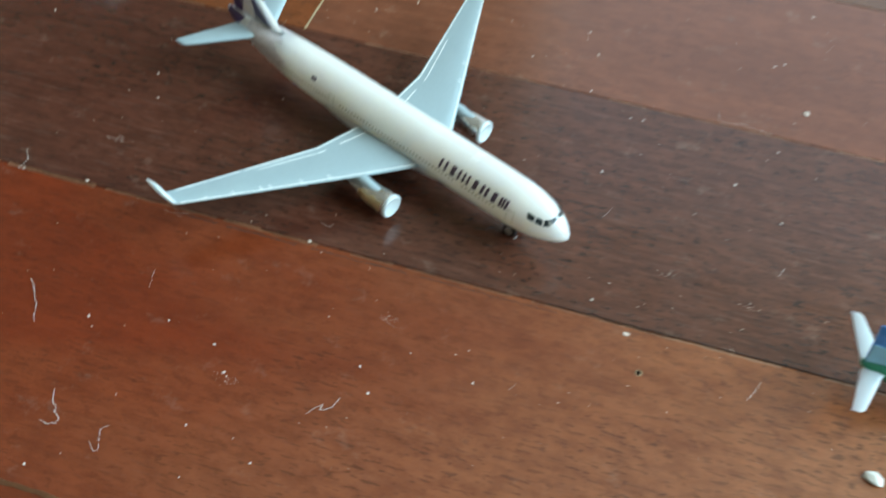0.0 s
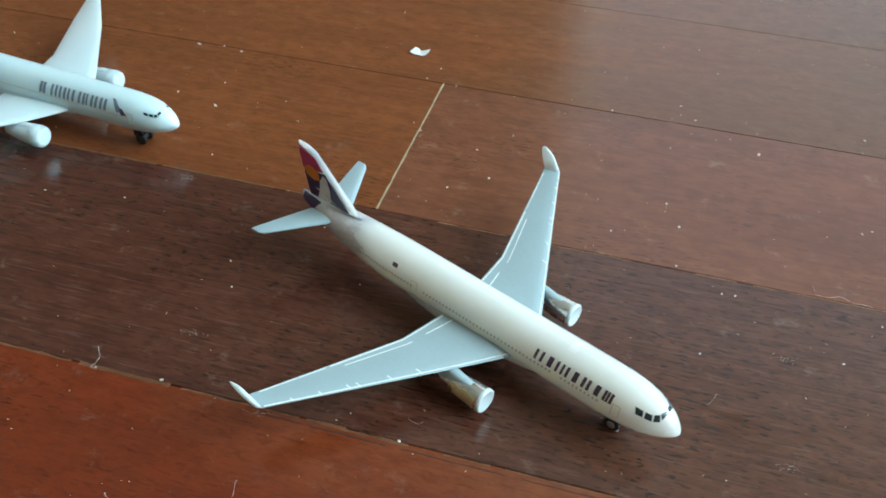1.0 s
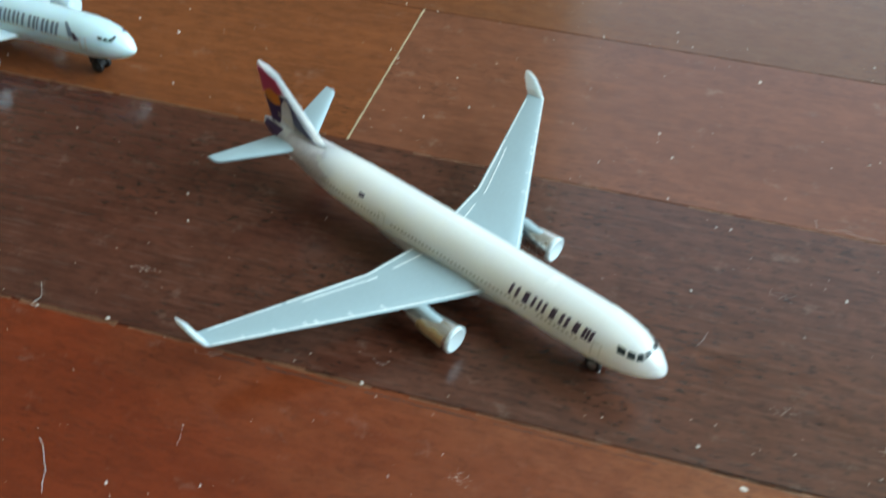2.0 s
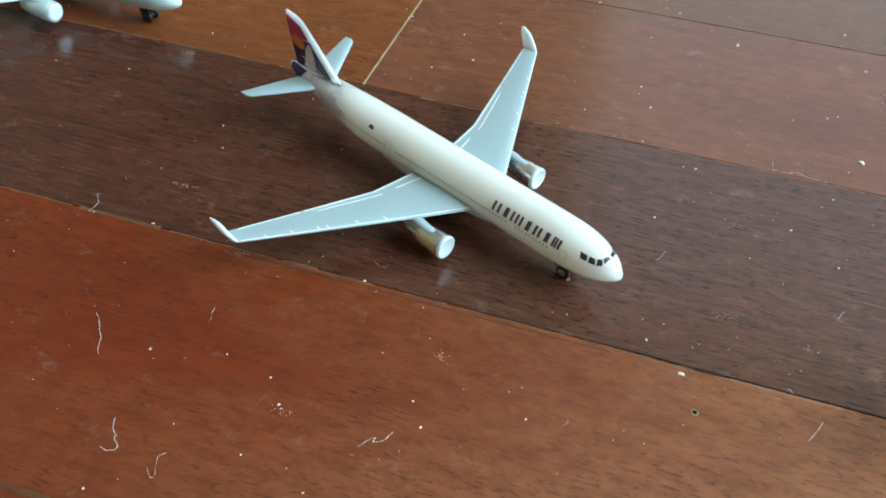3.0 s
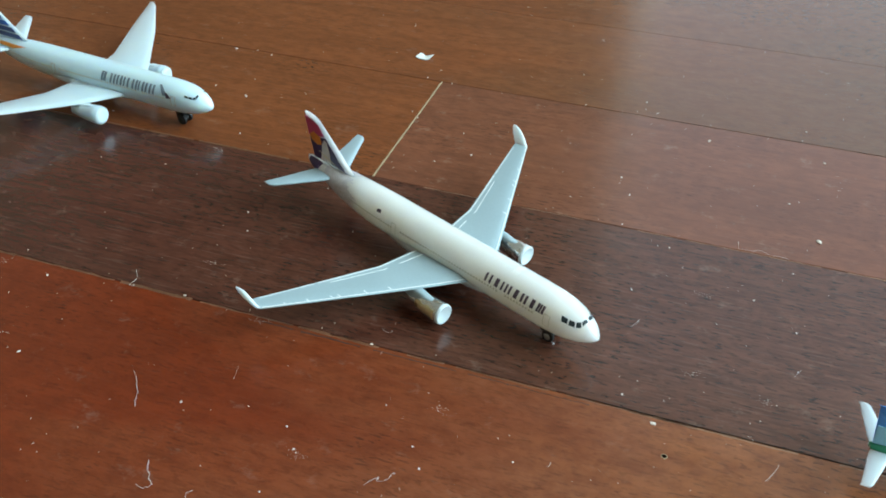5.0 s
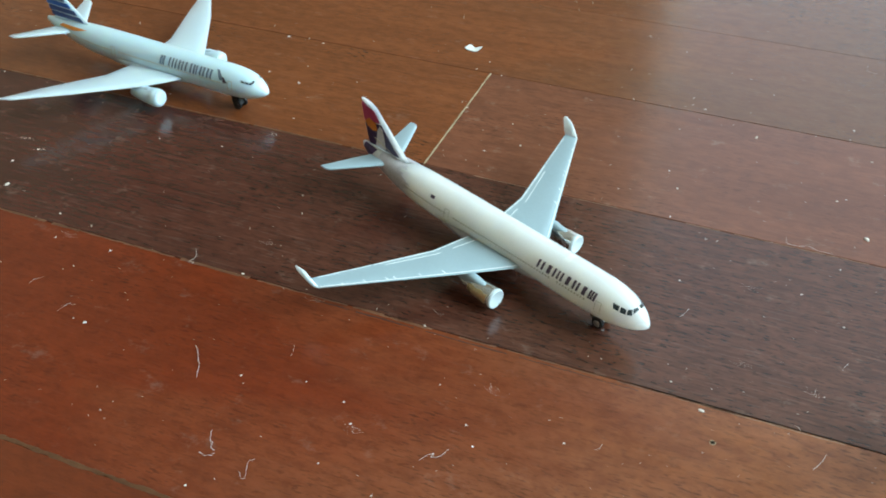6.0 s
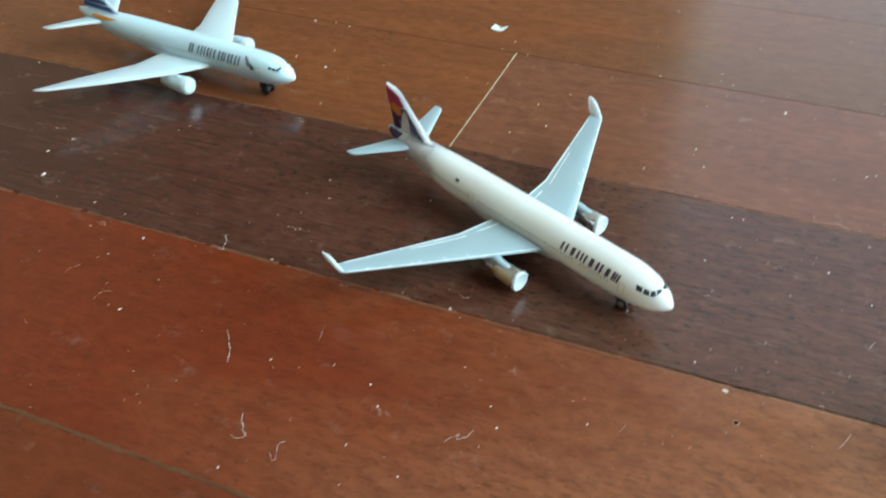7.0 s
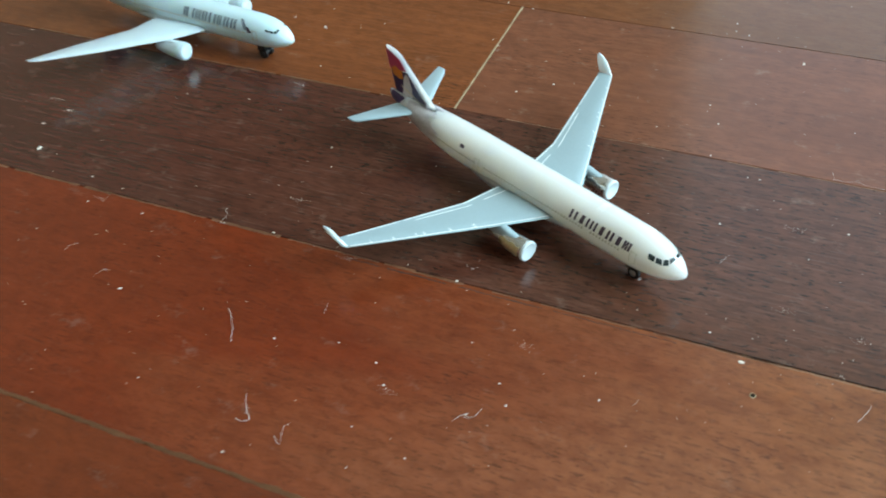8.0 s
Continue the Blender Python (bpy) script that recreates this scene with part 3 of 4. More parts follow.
    # wheels
    gear = part("nose_gear", box(bmesh.new(), (MID - gear_s - 4.0) * MM, (MID - gear_s + 0.2) * MM, -1.3 * MM, 1.3 * MM, 2.2 * MM, (axis - radius + 1.0) * MM, 0.0002), BLACK, plane)
    for side in (1, -1):
        wheel("wheel", gear, gear_s, side * 2.0, 2.3, 1.4)
    bm = bmesh.new()
    turned(bm, [(-3.1 * MM, 0.9 * MM), (-2.9 * MM, 1.25 * MM), (2.9 * MM, 1.25 * MM), (3.1 * MM, 0.9 * MM)], False, ((MID - gear_s) * MM, 0, 2.3 * MM), 12)
    part("axle", bm, look_.get("axle", STEEL), gear)
    for side in (1, -1):
        g2 = part("main_gear", box(bmesh.new(), (MID - 71) * MM, (MID - 69) * MM, (side * 8.5 - 0.6) * MM, (side * 8.5 + 0.6) * MM, 2.2 * MM, (axis - 3.5) * MM, 0.0002), BLACK, plane)
        for ds in (-2.4, 2.4):
            wheel("wheel", g2, 70 + ds, side * 8.5, 2.2, 2.4)
    # cockpit panes
    for side in (1, -1):
        for c in (((11.6, 47), (9.3, 47), (9.0, 62), (10.9, 63)), ((8.8, 46), (7.1, 44), (6.6, 61), (8.5, 63)), ((6.7, 41), (5.6, 31), (4.8, 50), (6.2, 60)), ((5.5, 27), (5.1, 5), (4.2, 6), (4.7, 42))):
            part("cockpit_window", skin_patch(bmesh.new(), body, [(8.0 + (s - 8.0) * (0.5 + panes / 2), side * (52 + (a - 54) * panes if a > 20 else a + 40 * (1 - panes))) for s, a in c], 0.06), GLASS_DARK, hull)
    # a faint printed row of cabin windows on each side
    for side in (1, -1):
        bm = bmesh.new()
        s = 21.0
        while s < 116:
            if not 33 < s < 35.5 and not 82 < s < 86:
                skin_patch(bm, body, [(s, side * 76), (s + 0.62, side * 76), (s + 0.62, side * 82), (s, side * 82)], 0.05, 1, 1)
            s += 1.25
        part("window_print", bm, look_["faint"], hull, "tiny faint printed cabin windows in a row")
        for s in (14.6, 84):
            bm = bmesh.new()
            for c in (((s, 66), (s + 0.3, 66), (s + 0.3, 100), (s, 100)), ((s + 2.2, 66), (s + 2.5, 66), (s + 2.5, 100), (s + 2.2, 100)),
                      ((s, 64), (s + 2.5, 64), (s + 2.5, 66.5), (s, 66.5)), ((s, 98), (s + 2.5, 98), (s + 2.5, 100), (s, 100))):
                skin_patch(bm, body, [(p, side * a) for p, a in c], 0.05, 1, 4)
            part("door_outline", bm, FAINT_DOOR, hull)
    return plane, body, hull, tail


def fin_patch(tail, name, points, mat, thick, label=""):
    """A printed shape on both faces of the fin: (millimetres behind the nose, height) round its edge."""
    for side in (1, -1):
        bm = bmesh.new()
        outer = [((MID - s) * MM, side * (th + 0.06) * MM, z * MM) for s, z, th in ((s, z, thick(s, z)) for s, z in points)]
        inner = [(x, side * 0.05 * MM, z) for x, y, z in outer]
        loft(bm, [inner, outer])
        part(name, bm, mat, tail, label)


def letter_bars(hull, body, start, step_list, high, low, lean, mat, both=True):
    """The airline's name as plain bars: a row of (advance, stroke offsets)."""
    for side in ((1, -1) if both else (1,)):
        s = start
        for advance, strokes in step_list:
            for o, w, _ in strokes:
                w, tilt = w * 1.2, lean
                p = s - o
                c = [(p, high), (p - w, high), (p - w + tilt, low), (p + tilt, low)]
                part("name_bar", skin_patch(bmesh.new(), body, [(q, side * a) for q, a in c], 0.06, 1, 5), mat, hull)
            s -= advance


LOOK_A = dict(flank_patch=True, body=WHITE, wing=GREY, winglet=WHITE_BLUE, engine=SILVER, intake=PALE, fin=WHITE, line=LINE_WHITE, faint=FAINT)
WINGS_A = [(3.0, 46.8, 73.6, 9.6, 2.7), (8.0, 49.7, 74.0, 9.9, 2.4), (23.0, 58.5, 75.6, 10.9, 1.9), (45.0, 71.5, 83.0, 12.6, 1.5), (66.5, 84.1, 90.2, 14.4, 1.2)]
WINGLET_A = [(67.2, 84.6, 91.2, 15.0, 1.5, 40), (68.0, 86.2, 92.6, 17.0, 1.6, 62), (68.4, 87.3, 93.2, 18.4, 1.5, 66), (68.6, 88.4, 93.4, 19.3, 1.3, 66), (68.7, 89.6, 93.0, 19.8, 0.8, 66)]
TAIL_A = [(1.0, 119.5, 131.5, 15.6, 2.0), (4.0, 122.0, 132.5, 15.8, 1.8), (22.5, 132.8, 137.4, 17.0, 1.1), (23.6, 134.2, 137.6, 17.1, 0.6)]
FIN_A = [(106.0, 134.5, 17.5, 16.5, 0.8), (112.5, 134.5, 19.2, 18.5, 2.0), (131.0, 139.4, 35.2, 37.0, 1.9), (133.4, 138.8, 36.5, 37.5, 1.1)]
plane_a, body_a, hull_a, fin_a = airliner(
    "white toy airliner with grey wings and purple fin", "toy airliners on the floor", (0.0665, 0.2020), -46.5, LOOK_A,
    wing_rows=WINGS_A, winglet=WINGLET_A, tail_rows=TAIL_A, fin=FIN_A, panes=1.0, gear_s=17.7)


def fin_thick(s, z):
    return 0.9


fin_patch(fin_a, "fin_print", [(119.0, 20.2), (121.2, 22.4), (127.5, 30.0), (136.8, 27.5), (134.8, 19.2)], PURPLE, fin_thick, "dark purple printed lower fin")
fin_patch(fin_a, "fin_print", [(128.2, 30.4), (131.4, 34.4), (138.7, 35.9), (137.2, 28.4)], MAGENTA, fin_thick, "magenta printed fin top")
fin_patch(fin_a, "fin_print", [(130.0, 26.5), (130.6, 29.3), (134.2, 30.6), (136.6, 29.0), (135.6, 26.6), (132.4, 25.6)], ORANGE, lambda s, z: 1.0, "orange printed patch")
fin_patch(fin_a, "fin_print", [(125.4, 19.9), (125.6, 24.2), (126.9, 28.4), (128.4, 29.2), (129.9, 26.4), (130.2, 22.8), (131.2, 19.6)], PALE_LILAC, lambda s, z: 1.0, "pale lilac printed patch")
fin_patch(fin_a, "fin_print", [(117.5, 19.8), (120.6, 22.4), (124.9, 27.2), (125.2, 23.0), (125.0, 19.8)], INDIGO, lambda s, z: 0.97, "indigo printed patch at the foot of the fin")
fin_patch(fin_a, "fin_print", [(121.0, 19.8), (128.5, 22.6), (131.8, 23.2), (128.6, 21.6)], CREAM, lambda s, z: 1.06, "thin cream printed streak")
for side in (1, -1):
    # the lilac print fades out forward in a torn edge
    bm = bmesh.new()
    r = random.Random(5)
    a = 14.0
    while a < 112:
        front = 113.5 - 8.5 * (a - 14) / 98 - 2.2 * sin(a / 9.0) + r.uniform(-1.1, 1.1)
        skin_patch(bm, body_a, [(front, side * a), (127.0, side * a), (127.0, side * (a + 3.9)), (front + r.uniform(-0.8, 0.8), side * (a + 3.9))], 0.05, 6, 1)
        a += 3.9
    part("tail_print", bm, GREY_LILAC, hull_a, "greyish lilac printed tail with a torn front edge")

SLIM = [(0.2, 0.75, 0.1)]
for side in (1, -1):
    part("tail_print", skin_patch(bmesh.new(), body_a, [(129.5, side * 25), (139.2, side * 10), (139.2, side * 170), (132.5, side * 120)], 0.05, 6, 10), PURPLE, hull_a, "dark purple printed tail cone")
NAME_A = [(3.4, [(0.0, 0.7, 0.0), (1.9, 0.7, 0.0)]), (3.5, [(0.9, 0.7, 1.0), (1.5, 0.7, -0.9)]), (4.6, [(0.0, 0.65, -0.7), (1.7, 0.6, 0.5), (3.2, 0.65, 0.7)]),
          (3.5, [(0.9, 0.7, 1.0), (1.5, 0.7, -0.9)]), (1.6, SLIM), (1.7, SLIM), (3.5, [(0.9, 0.7, 1.0), (1.5, 0.7, -0.9)]), (3.2, [(0.0, 0.7, 0.0), (1.0, 0.6, -0.7), (2.0, 0.7, 0.0)])]
letter_bars(hull_a, body_a, 41.9, NAME_A, 47, 71, 0.25, INK)
# small printed flag behind the wing
for side in (1, -1):
    part("flag_print", skin_patch(bmesh.new(), body_a, [(94.6, side * 50), (92.6, side * 50), (92.6, side * 60), (94.6, side * 60)], 0.06), INK, hull_a)

# ---- the all-white airliner behind
LOOK_B = dict(rounded=True, axle=BLACK, body=WHITE_BLUE, wing=WHITE_BLUE, winglet=WHITE_BLUE, engine=WHITE_BLUE, intake=WHITE_BLUE, fin=WHITE_BLUE, line=WHITE_BLUE, faint=FAINT_DOOR)
WINGS_B = [(3.0, 42.0, 74.0, 9.8, 2.9), (8.0, 45.0, 74.2, 10.0, 2.5), (22.0, 54.3, 76.0, 10.8, 2.0), (45.0, 69.6, 84.0, 14.0, 1.5), (65.0, 85.7, 90.5, 16.4, 1.1), (67.5, 88.8, 91.4, 16.8, 0.6)]
TAIL_B = [(1.0, 111.5, 125.5, 15.6, 2.0), (4.0, 113.5, 126.5, 15.9, 1.8), (23.0, 128.0, 133.6, 17.6, 1.1), (24.5, 130.0, 134.0, 17.7, 0.6)]
FIN_B = [(99.0, 128.0, 17.8, 17.5, 0.8), (105.0, 128.5, 19.4, 18.8, 2.0), (124.5, 134.6, 36.4, 37.2, 1.7), (127.0, 135.0, 37.6, 38.0, 1.0)]
plane_b, body_b, hull_b, fin_b = airliner(
    "all-white toy airliner with striped blue fin", "toy airliners on the floor", (-0.0752, 0.3520), -29.2, LOOK_B,
    length=134.0, radius=7.2, axis=13.2, wing_rows=WINGS_B, tail_rows=TAIL_B, fin=FIN_B, engine_at=(44.4, 21.4, 7.0, 3.9, 16.0), flaps=False, gear_s=17.0, panes=0.55)
for i in range(6):
    z0 = 20.5 + 2.9 * i
    s0 = 108.5 + (z0 - 20.5) * 1.12
    mat = BLUE if i < 4 else RED
    fin_patch(fin_b, "fin_stripe", [(s0, z0), (s0 + 1.8, z0 + 2.1), (129.0 + 0.33 * (z0 - 20.5), z0 + 2.3), (128.6 + 0.33 * (z0 - 20.5), z0 + 0.2)], DEEP_BLUE if i in (0, 1, 3) else mat, fin_thick, "dark blue printed fin stripe" if i < 4 else "red printed fin stripe")
for side in (1, -1):
    part("tail_print", skin_patch(bmesh.new(), body_b, [(104.0, side * 36), (121.0, side * 40), (123.0, side * 62), (112.0, side * 58)], 0.06, 5, 5), ORANGE, hull_b, "orange printed band on the tail")
NAME_B = [(4.6, [(0.6, 0.8, 1.2), (1.8, 0.8, -1.0)]), (4.4, [(0.0, 0.6, 0), (1.5, 0.6, 0), (2.9, 0.6, 0)]), (3.0, [(0.0, 0.7, 0), (1.4, 0.6, 0)]), (2.2, [(0.0, 0.7, 0)]), (1.5, [(0.0, 0.7, 0)]),
          (2.8, [(0.0, 0.7, 0), (1.2, 0.5, 0)]), (3.1, [(0.0, 0.7, 0), (1.4, 0.7, 0)]), (3.0, [(0.0, 0.7, 0), (1.5, 0.7, 0)])]
NAME_B = [(adv * 1.30, [(o * 1.30, w * 1.25, tilt) for o, w, tilt in strokes]) for adv, strokes in NAME_B]
letter_bars(hull_b, body_b, 57.0, NAME_B, 41, 75, 0.2, INK_GREY)
for side in (1, -1):
    part("logo_shape", skin_patch(bmesh.new(), body_b, [(24.0, side * 33), (22.8, side * 33), (18.8, side * 68), (21.4, side * 70)], 0.06, 2, 6), INK_GREY, hull_b, "slanted grey printed shape")
    part("logo_shape", skin_patch(bmesh.new(), body_b, [(20.2, side * 58), (19.4, side * 56), (17.0, side * 74), (19.4, side * 77)], 0.07, 2, 5), INK, hull_b)

# ---- the small blue-tailed airliner and the dark one
LOOK_C = dict(body=WHITE_BLUE, wing=WHITE_BLUE, winglet=WHITE_BLUE, engine=SILVER, intake=PALE, fin=TAIL_BLUE, line=WHITE_BLUE, faint=FAINT)
HEAD_C = -22.2
SCALE_C = 0.68
FIN_C = [(100.0, 131.0, 17.5, 17.0, 0.8), (105.0, 132.0, 19.2, 18.5, 2.0), (123.0, 134.6, 37.5, 38.5, 1.7), (125.0, 135.0, 38.8, 39.4, 1.0)]
TAIL_C = [(1.0, 122.5, 132.0, 15.6, 2.0), (4.0, 124.5, 132.9, 15.8, 1.8), (21.5, 131.6, 136.2, 17.0, 1.1), (22.8, 133.0, 136.6, 17.1, 0.6)]
plane_c, body_c, hull_c, fin_c = airliner(
    "small white toy airliner with blue and green tail", "toy airliners on the floor",
    (0.1314 + 0.1362 * SCALE_C * cos(radians(HEAD_C)), 0.1580 + 0.1362 * SCALE_C * sin(radians(HEAD_C))), HEAD_C, LOOK_C, k=SCALE_C,
    wing_rows=WINGS_A, winglet=WINGLET_A, tail_rows=TAIL_C, fin=FIN_C, length=133.5)
part("tail_print", skin_patch(bmesh.new(), body_c, [(104.0, -150), (133.2, -150), (133.2, 150), (104.0, 150)], 0.10, 30, 30), GREEN, hull_c, "dark green printed tail cone")
fin_patch(fin_c, "fin_print", [(107.0, 19.8), (114.0, 27.0), (132.8, 29.0), (132.0, 19.0)], SKYBLUE, fin_thick, "light blue printed lower fin")

LOOK_D = dict(body=NAVY, wing=NAVY, winglet=NAVY, engine=SILVER, intake=PALE, fin=NAVY, line=NAVY, faint=NAVY)
SCALE_D = 1.1
HEAD_D = -80.0
FIN_D = [(100.0, 127.0, 17.5, 16.5, 0.8), (105.0, 128.0, 19.2, 18.5, 2.0), (132.0, 147.0, 29.5, 30.5, 1.9), (134.0, 147.4, 30.3, 31.0, 1.1)]
TAIL_D = [(1.0, 119.5, 131.5, 15.6, 2.0), (4.0, 122.0, 132.5, 15.8, 1.8), (29.9, 135.4, 139.0, 17.0, 1.0), (30.7, 136.0, 139.2, 17.1, 0.8)]
plane_d, body_d, hull_d, fin_d = airliner(
    "dark navy toy airliner with silver engines", "toy airliners on the floor",
    (-0.1183 + 0.128 * SCALE_D * cos(radians(HEAD_D)), 0.1067 + 0.128 * SCALE_D * sin(radians(HEAD_D))), HEAD_D, LOOK_D, k=SCALE_D,
    wing_rows=WINGS_A, winglet=WINGLET_A, tail_rows=TAIL_D, fin=FIN_D, flaps=False)


# ---------------------------------------------------------------- dust, scraps and lint on the floor
def crumb(name, x, y, size, mat, seed, label, flat=0.35, stretch=1.0, turn=0.0, category="scrap"):
    r = random.Random(seed)
    bm = bmesh.new()
    bmesh.ops.create_icosphere(bm, subdivisions=1, radius=1.0)
    for v in bm.verts:
        v.co *= r.uniform(0.65, 1.2)
        v.co.x *= stretch
        v.co.z = max(v.co.z, -0.5) * flat
    low = min(v.co.z for v in bm.verts)
    for v in bm.verts:
        v.co = (v.co - Vector((0, 0, low))) * size
    ob = part(name, bm, mat)
    ob.matrix_world = pose(x, y, 0, 0, 0, turn)
    return tagged(ob, label, category)


# pale specks board by board: x, y and radius, all in millimetres
SPECKS_RED = [(-121.1, 254.6, 0.56), (-131.9, 245.8, 0.44), (-114.9, 244.5, 0.32), (-107.8, 227.8, 0.31), (-119.1, 216.2, 0.61), (-143.8, 262.7, 0.46), (-91.7, 183.2, 0.37), (-103.0, 177.8, 0.37), (-71.7, 150.2, 0.51), (-53.1, 167.4, 0.35), (-62.9, 191.8, 0.65), (-61.6, 188.5, 0.37), (-95.1, 239.8, 0.32), (-89.3, 247.7, 0.53), (-1.8, 210.0, 0.38), (12.8, 192.1, 0.36), (-42.1, 189.1, 0.45), (-29.8, 180.7, 0.44), (-27.0, 172.0, 0.69), (-26.1, 168.7, 0.34), (7.4, 171.4, 0.43)]
SPECKS_RED_B = [(9.0, 163.3, 0.59), (36.1, 174.3, 0.35), (35.9, 164.4, 0.51), (-35.4, 157.6, 0.42), (-24.0, 153.2, 0.33), (-1.6, 154.7, 0.33), (-19.7, 146.4, 0.49), (89.6, 171.7, 0.36), (103.2, 167.7, 0.37), (64.6, 155.8, 0.34), (84.2, 152.5, 0.35), (124.5, 155.1, 0.37)]
SPECKS_DARK = [(-146.6, 277.7, 0.72), (-70.2, 241.4, 0.62), (-104.0, 269.4, 0.34), (-57.4, 251.6, 0.32), (-46.7, 232.8, 0.4), (-21.5, 222.8, 0.39), (-17.5, 224.8, 0.39), (-5.0, 214.3, 0.76), (15.8, 208.4, 0.38), (48.0, 199.9, 0.37), (86.0, 237.5, 0.52), (100.3, 244.4, 0.32), (125.8, 238.1, 0.33), (127.3, 229.9, 0.64), (146.1, 243.4, 0.45), (110.8, 218.6, 0.41), (136.4, 213.2, 0.52), (117.7, 207.9, 0.3), (73.2, 196.3, 0.38), (72.5, 188.7, 0.74), (94.4, 184.4, 0.38), (125.9, 211.1, 0.31), (62.5, 244.1, 0.31), (101.2, 261.7, 0.45), (105.2, 260.4, 0.45), (-23.7, 304.5, 0.47), (-178.4, 314.7, 1.06)]
SPECKS_DARK_B = [(-174.4, 297.2, 1.27), (-170.5, 323.5, 0.8), (-210.4, 393.8, 0.93), (-149.2, 300.9, 0.38), (-54.1, 289.9, 0.57), (-53.0, 277.8, 0.45), (-128.0, 359.7, 0.41), (-92.8, 326.0, 0.5)]
SPECKS_MID = [(141.3, 334.2, 1.07), (168.1, 335.3, 0.41), (185.2, 314.4, 0.67), (97.1, 307.7, 0.73), (97.6, 294.9, 0.72), (73.6, 294.9, 0.47), (73.1, 312.4, 0.37), (159.8, 286.0, 0.74), (164.1, 287.1, 0.5), (128.2, 285.9, 0.36), (90.6, 275.7, 0.46), (65.6, 287.8, 0.35), (82.0, 279.4, 0.34), (162.4, 261.1, 1.42), (146.9, 285.6, 0.37), (-76.8, 433.6, 0.93), (-65.9, 431.0, 0.61), (-58.3, 425.8, 0.76), (-66.1, 383.2, 0.98), (-63.5, 400.1, 0.58), (-81.8, 394.6, 0.57), (31.8, 391.3, 0.56), (20.2, 323.2, 0.61), (36.1, 327.4, 0.62), (34.2, 345.4, 0.51), (14.1, 359.9, 0.53), (7.2, 328.6, 0.37), (2.6, 319.1, 0.36)]
SPECKS_FAR = [(92.7, 368.2, 0.55), (108.8, 362.5, 0.41), (119.8, 363.0, 0.42), (124.4, 358.9, 0.55), (145.9, 347.8, 0.41), (186.8, 340.1, 0.84), (20.2, 398.3, 0.57), (27.0, 405.6, 0.58), (15.6, 457.4, 0.48)]
rng = random.Random(77)
for x, y, r in SPECKS_RED + SPECKS_RED_B + SPECKS_DARK + SPECKS_DARK_B + SPECKS_MID + SPECKS_FAR:
    tagged(crumb("dust_speck", x * MM, y * MM, r * (0.46 if r < 0.42 else 0.68) * MM, DUST if r < 0.42 or y > 330 else CRUMB, rng.randrange(9999), "tiny pale crumb of dust on the floor", 0.4, rng.choice((1.0, 1.0, 1.4, 1.8)), rng.uniform(0, 180), "dust"), group="dust crumbs on the floor")
# a torn flake of paper, creased and curling up at two corners
bm = bmesh.new()
outline = [(-3.4, 0.2, 0.5), (-1.5, 2.3, 0.9), (-0.5, 2.5, 0.4), (0.5, 0.9, 0.15), (3.3, 0.5, 0.9), (1.5, -1.8, 0.3), (0.2, -2.0, 0.15), (-2.2, -0.9, 0.2)]
loft(bm, [[Vector((x, y, z + d)) * MM for x, y, z in outline] for d in (0.0, 0.25)], caps=False)
for d, flip in ((0.0, True), (0.25, False)):
    mid = bm.verts.new(Vector((-0.1, 0.2, 0.1 + d)) * MM)
    ring = sorted((v for v in bm.verts if v is not mid and any((v.co - Vector((x, y, z + d)) * MM).length < 1e-7 for x, y, z in outline)), key=lambda v: math.atan2(v.co.y, v.co.x))
    for a, c in zip(ring, ring[1:] + ring[:1]):
        bm.faces.new((c, a, mid) if flip else (a, c, mid))
flake = part("paper_chip", bm, PAPER)
flake.matrix_world = pose(0.0194, 0.4191, 0) @ Matrix.Scale(1.35, 4)
tagged(flake, "small torn creased white paper chip on the floor", "scrap")
crumb("paper_chip", 0.0794, 0.1767, 0.72 * MM, CRUMB, 7, "tiny oblong pale chip on the floor", 0.4, 2.0, -40)
crumb("paper_chip", 0.1305, 0.1307, 2.3 * MM, PAPER, 8, "rounded white paper crumb on the floor", 0.5, 1.2, -20)

# the nail hole with a pale rim
bm = bmesh.new()
rings = []
for r, z in ((1.0, -0.02), (0.85, 0.04), (0.62, 0.04), (0.55, 0.01)):
    rings.append([(r * MM * cos(2 * pi * i / 16) * (1 + 0.1 * sin(3 * i)), r * MM * sin(2 * pi * i / 16), z * MM) for i in range(16)])
loft(bm, rings, caps=False)
nail = part("nail_hole", bm, PUTTY)
nail.matrix_world = pose(0.0798, 0.1645, 0)
tagged(nail, "small dark nail hole with a pale rim", "hole")
bm = bmesh.new()
loft(bm, [[(0.74 * MM * cos(2 * pi * i / 16), 0.74 * MM * sin(2 * pi * i / 16), z) for i in range(16)] for z in (-0.0001, 0.00005)])
part("opening", bm, HOLE, nail)


def fibre(points, radius, label, seed):
    """A kinked thread of lint lying on the floor."""
    r = random.Random(seed)
    line = []
    for (ax, ay), (bx, by) in zip(points, points[1:]):
        for i in range(3):
            f = i / 3
            line.append((ax + (bx - ax) * f + r.gauss(0, 0.00008), ay + (by - ay) * f + r.gauss(0, 0.00008)))
    line.append(points[-1])
    curve = bpy.data.curves.new("lint_fibre", "CURVE")
    curve.dimensions, curve.bevel_depth, curve.bevel_resolution = "3D", radius * 0.23, 1
    sp = curve.splines.new("NURBS")
    sp.points.add(len(line) - 1)
    for p, (x, y) in zip(sp.points, line):
        p.co = (x, y, radius * 0.6 + r.uniform(0, 0.0005), 1)
        p.radius = r.uniform(0.55, 1.35)
    sp.use_endpoint_u, sp.order_u = True, 3
    curve.materials.append(LINT)
    return tagged(new("lint_fibre", curve), label, "lint", "lint fibres on the floor")


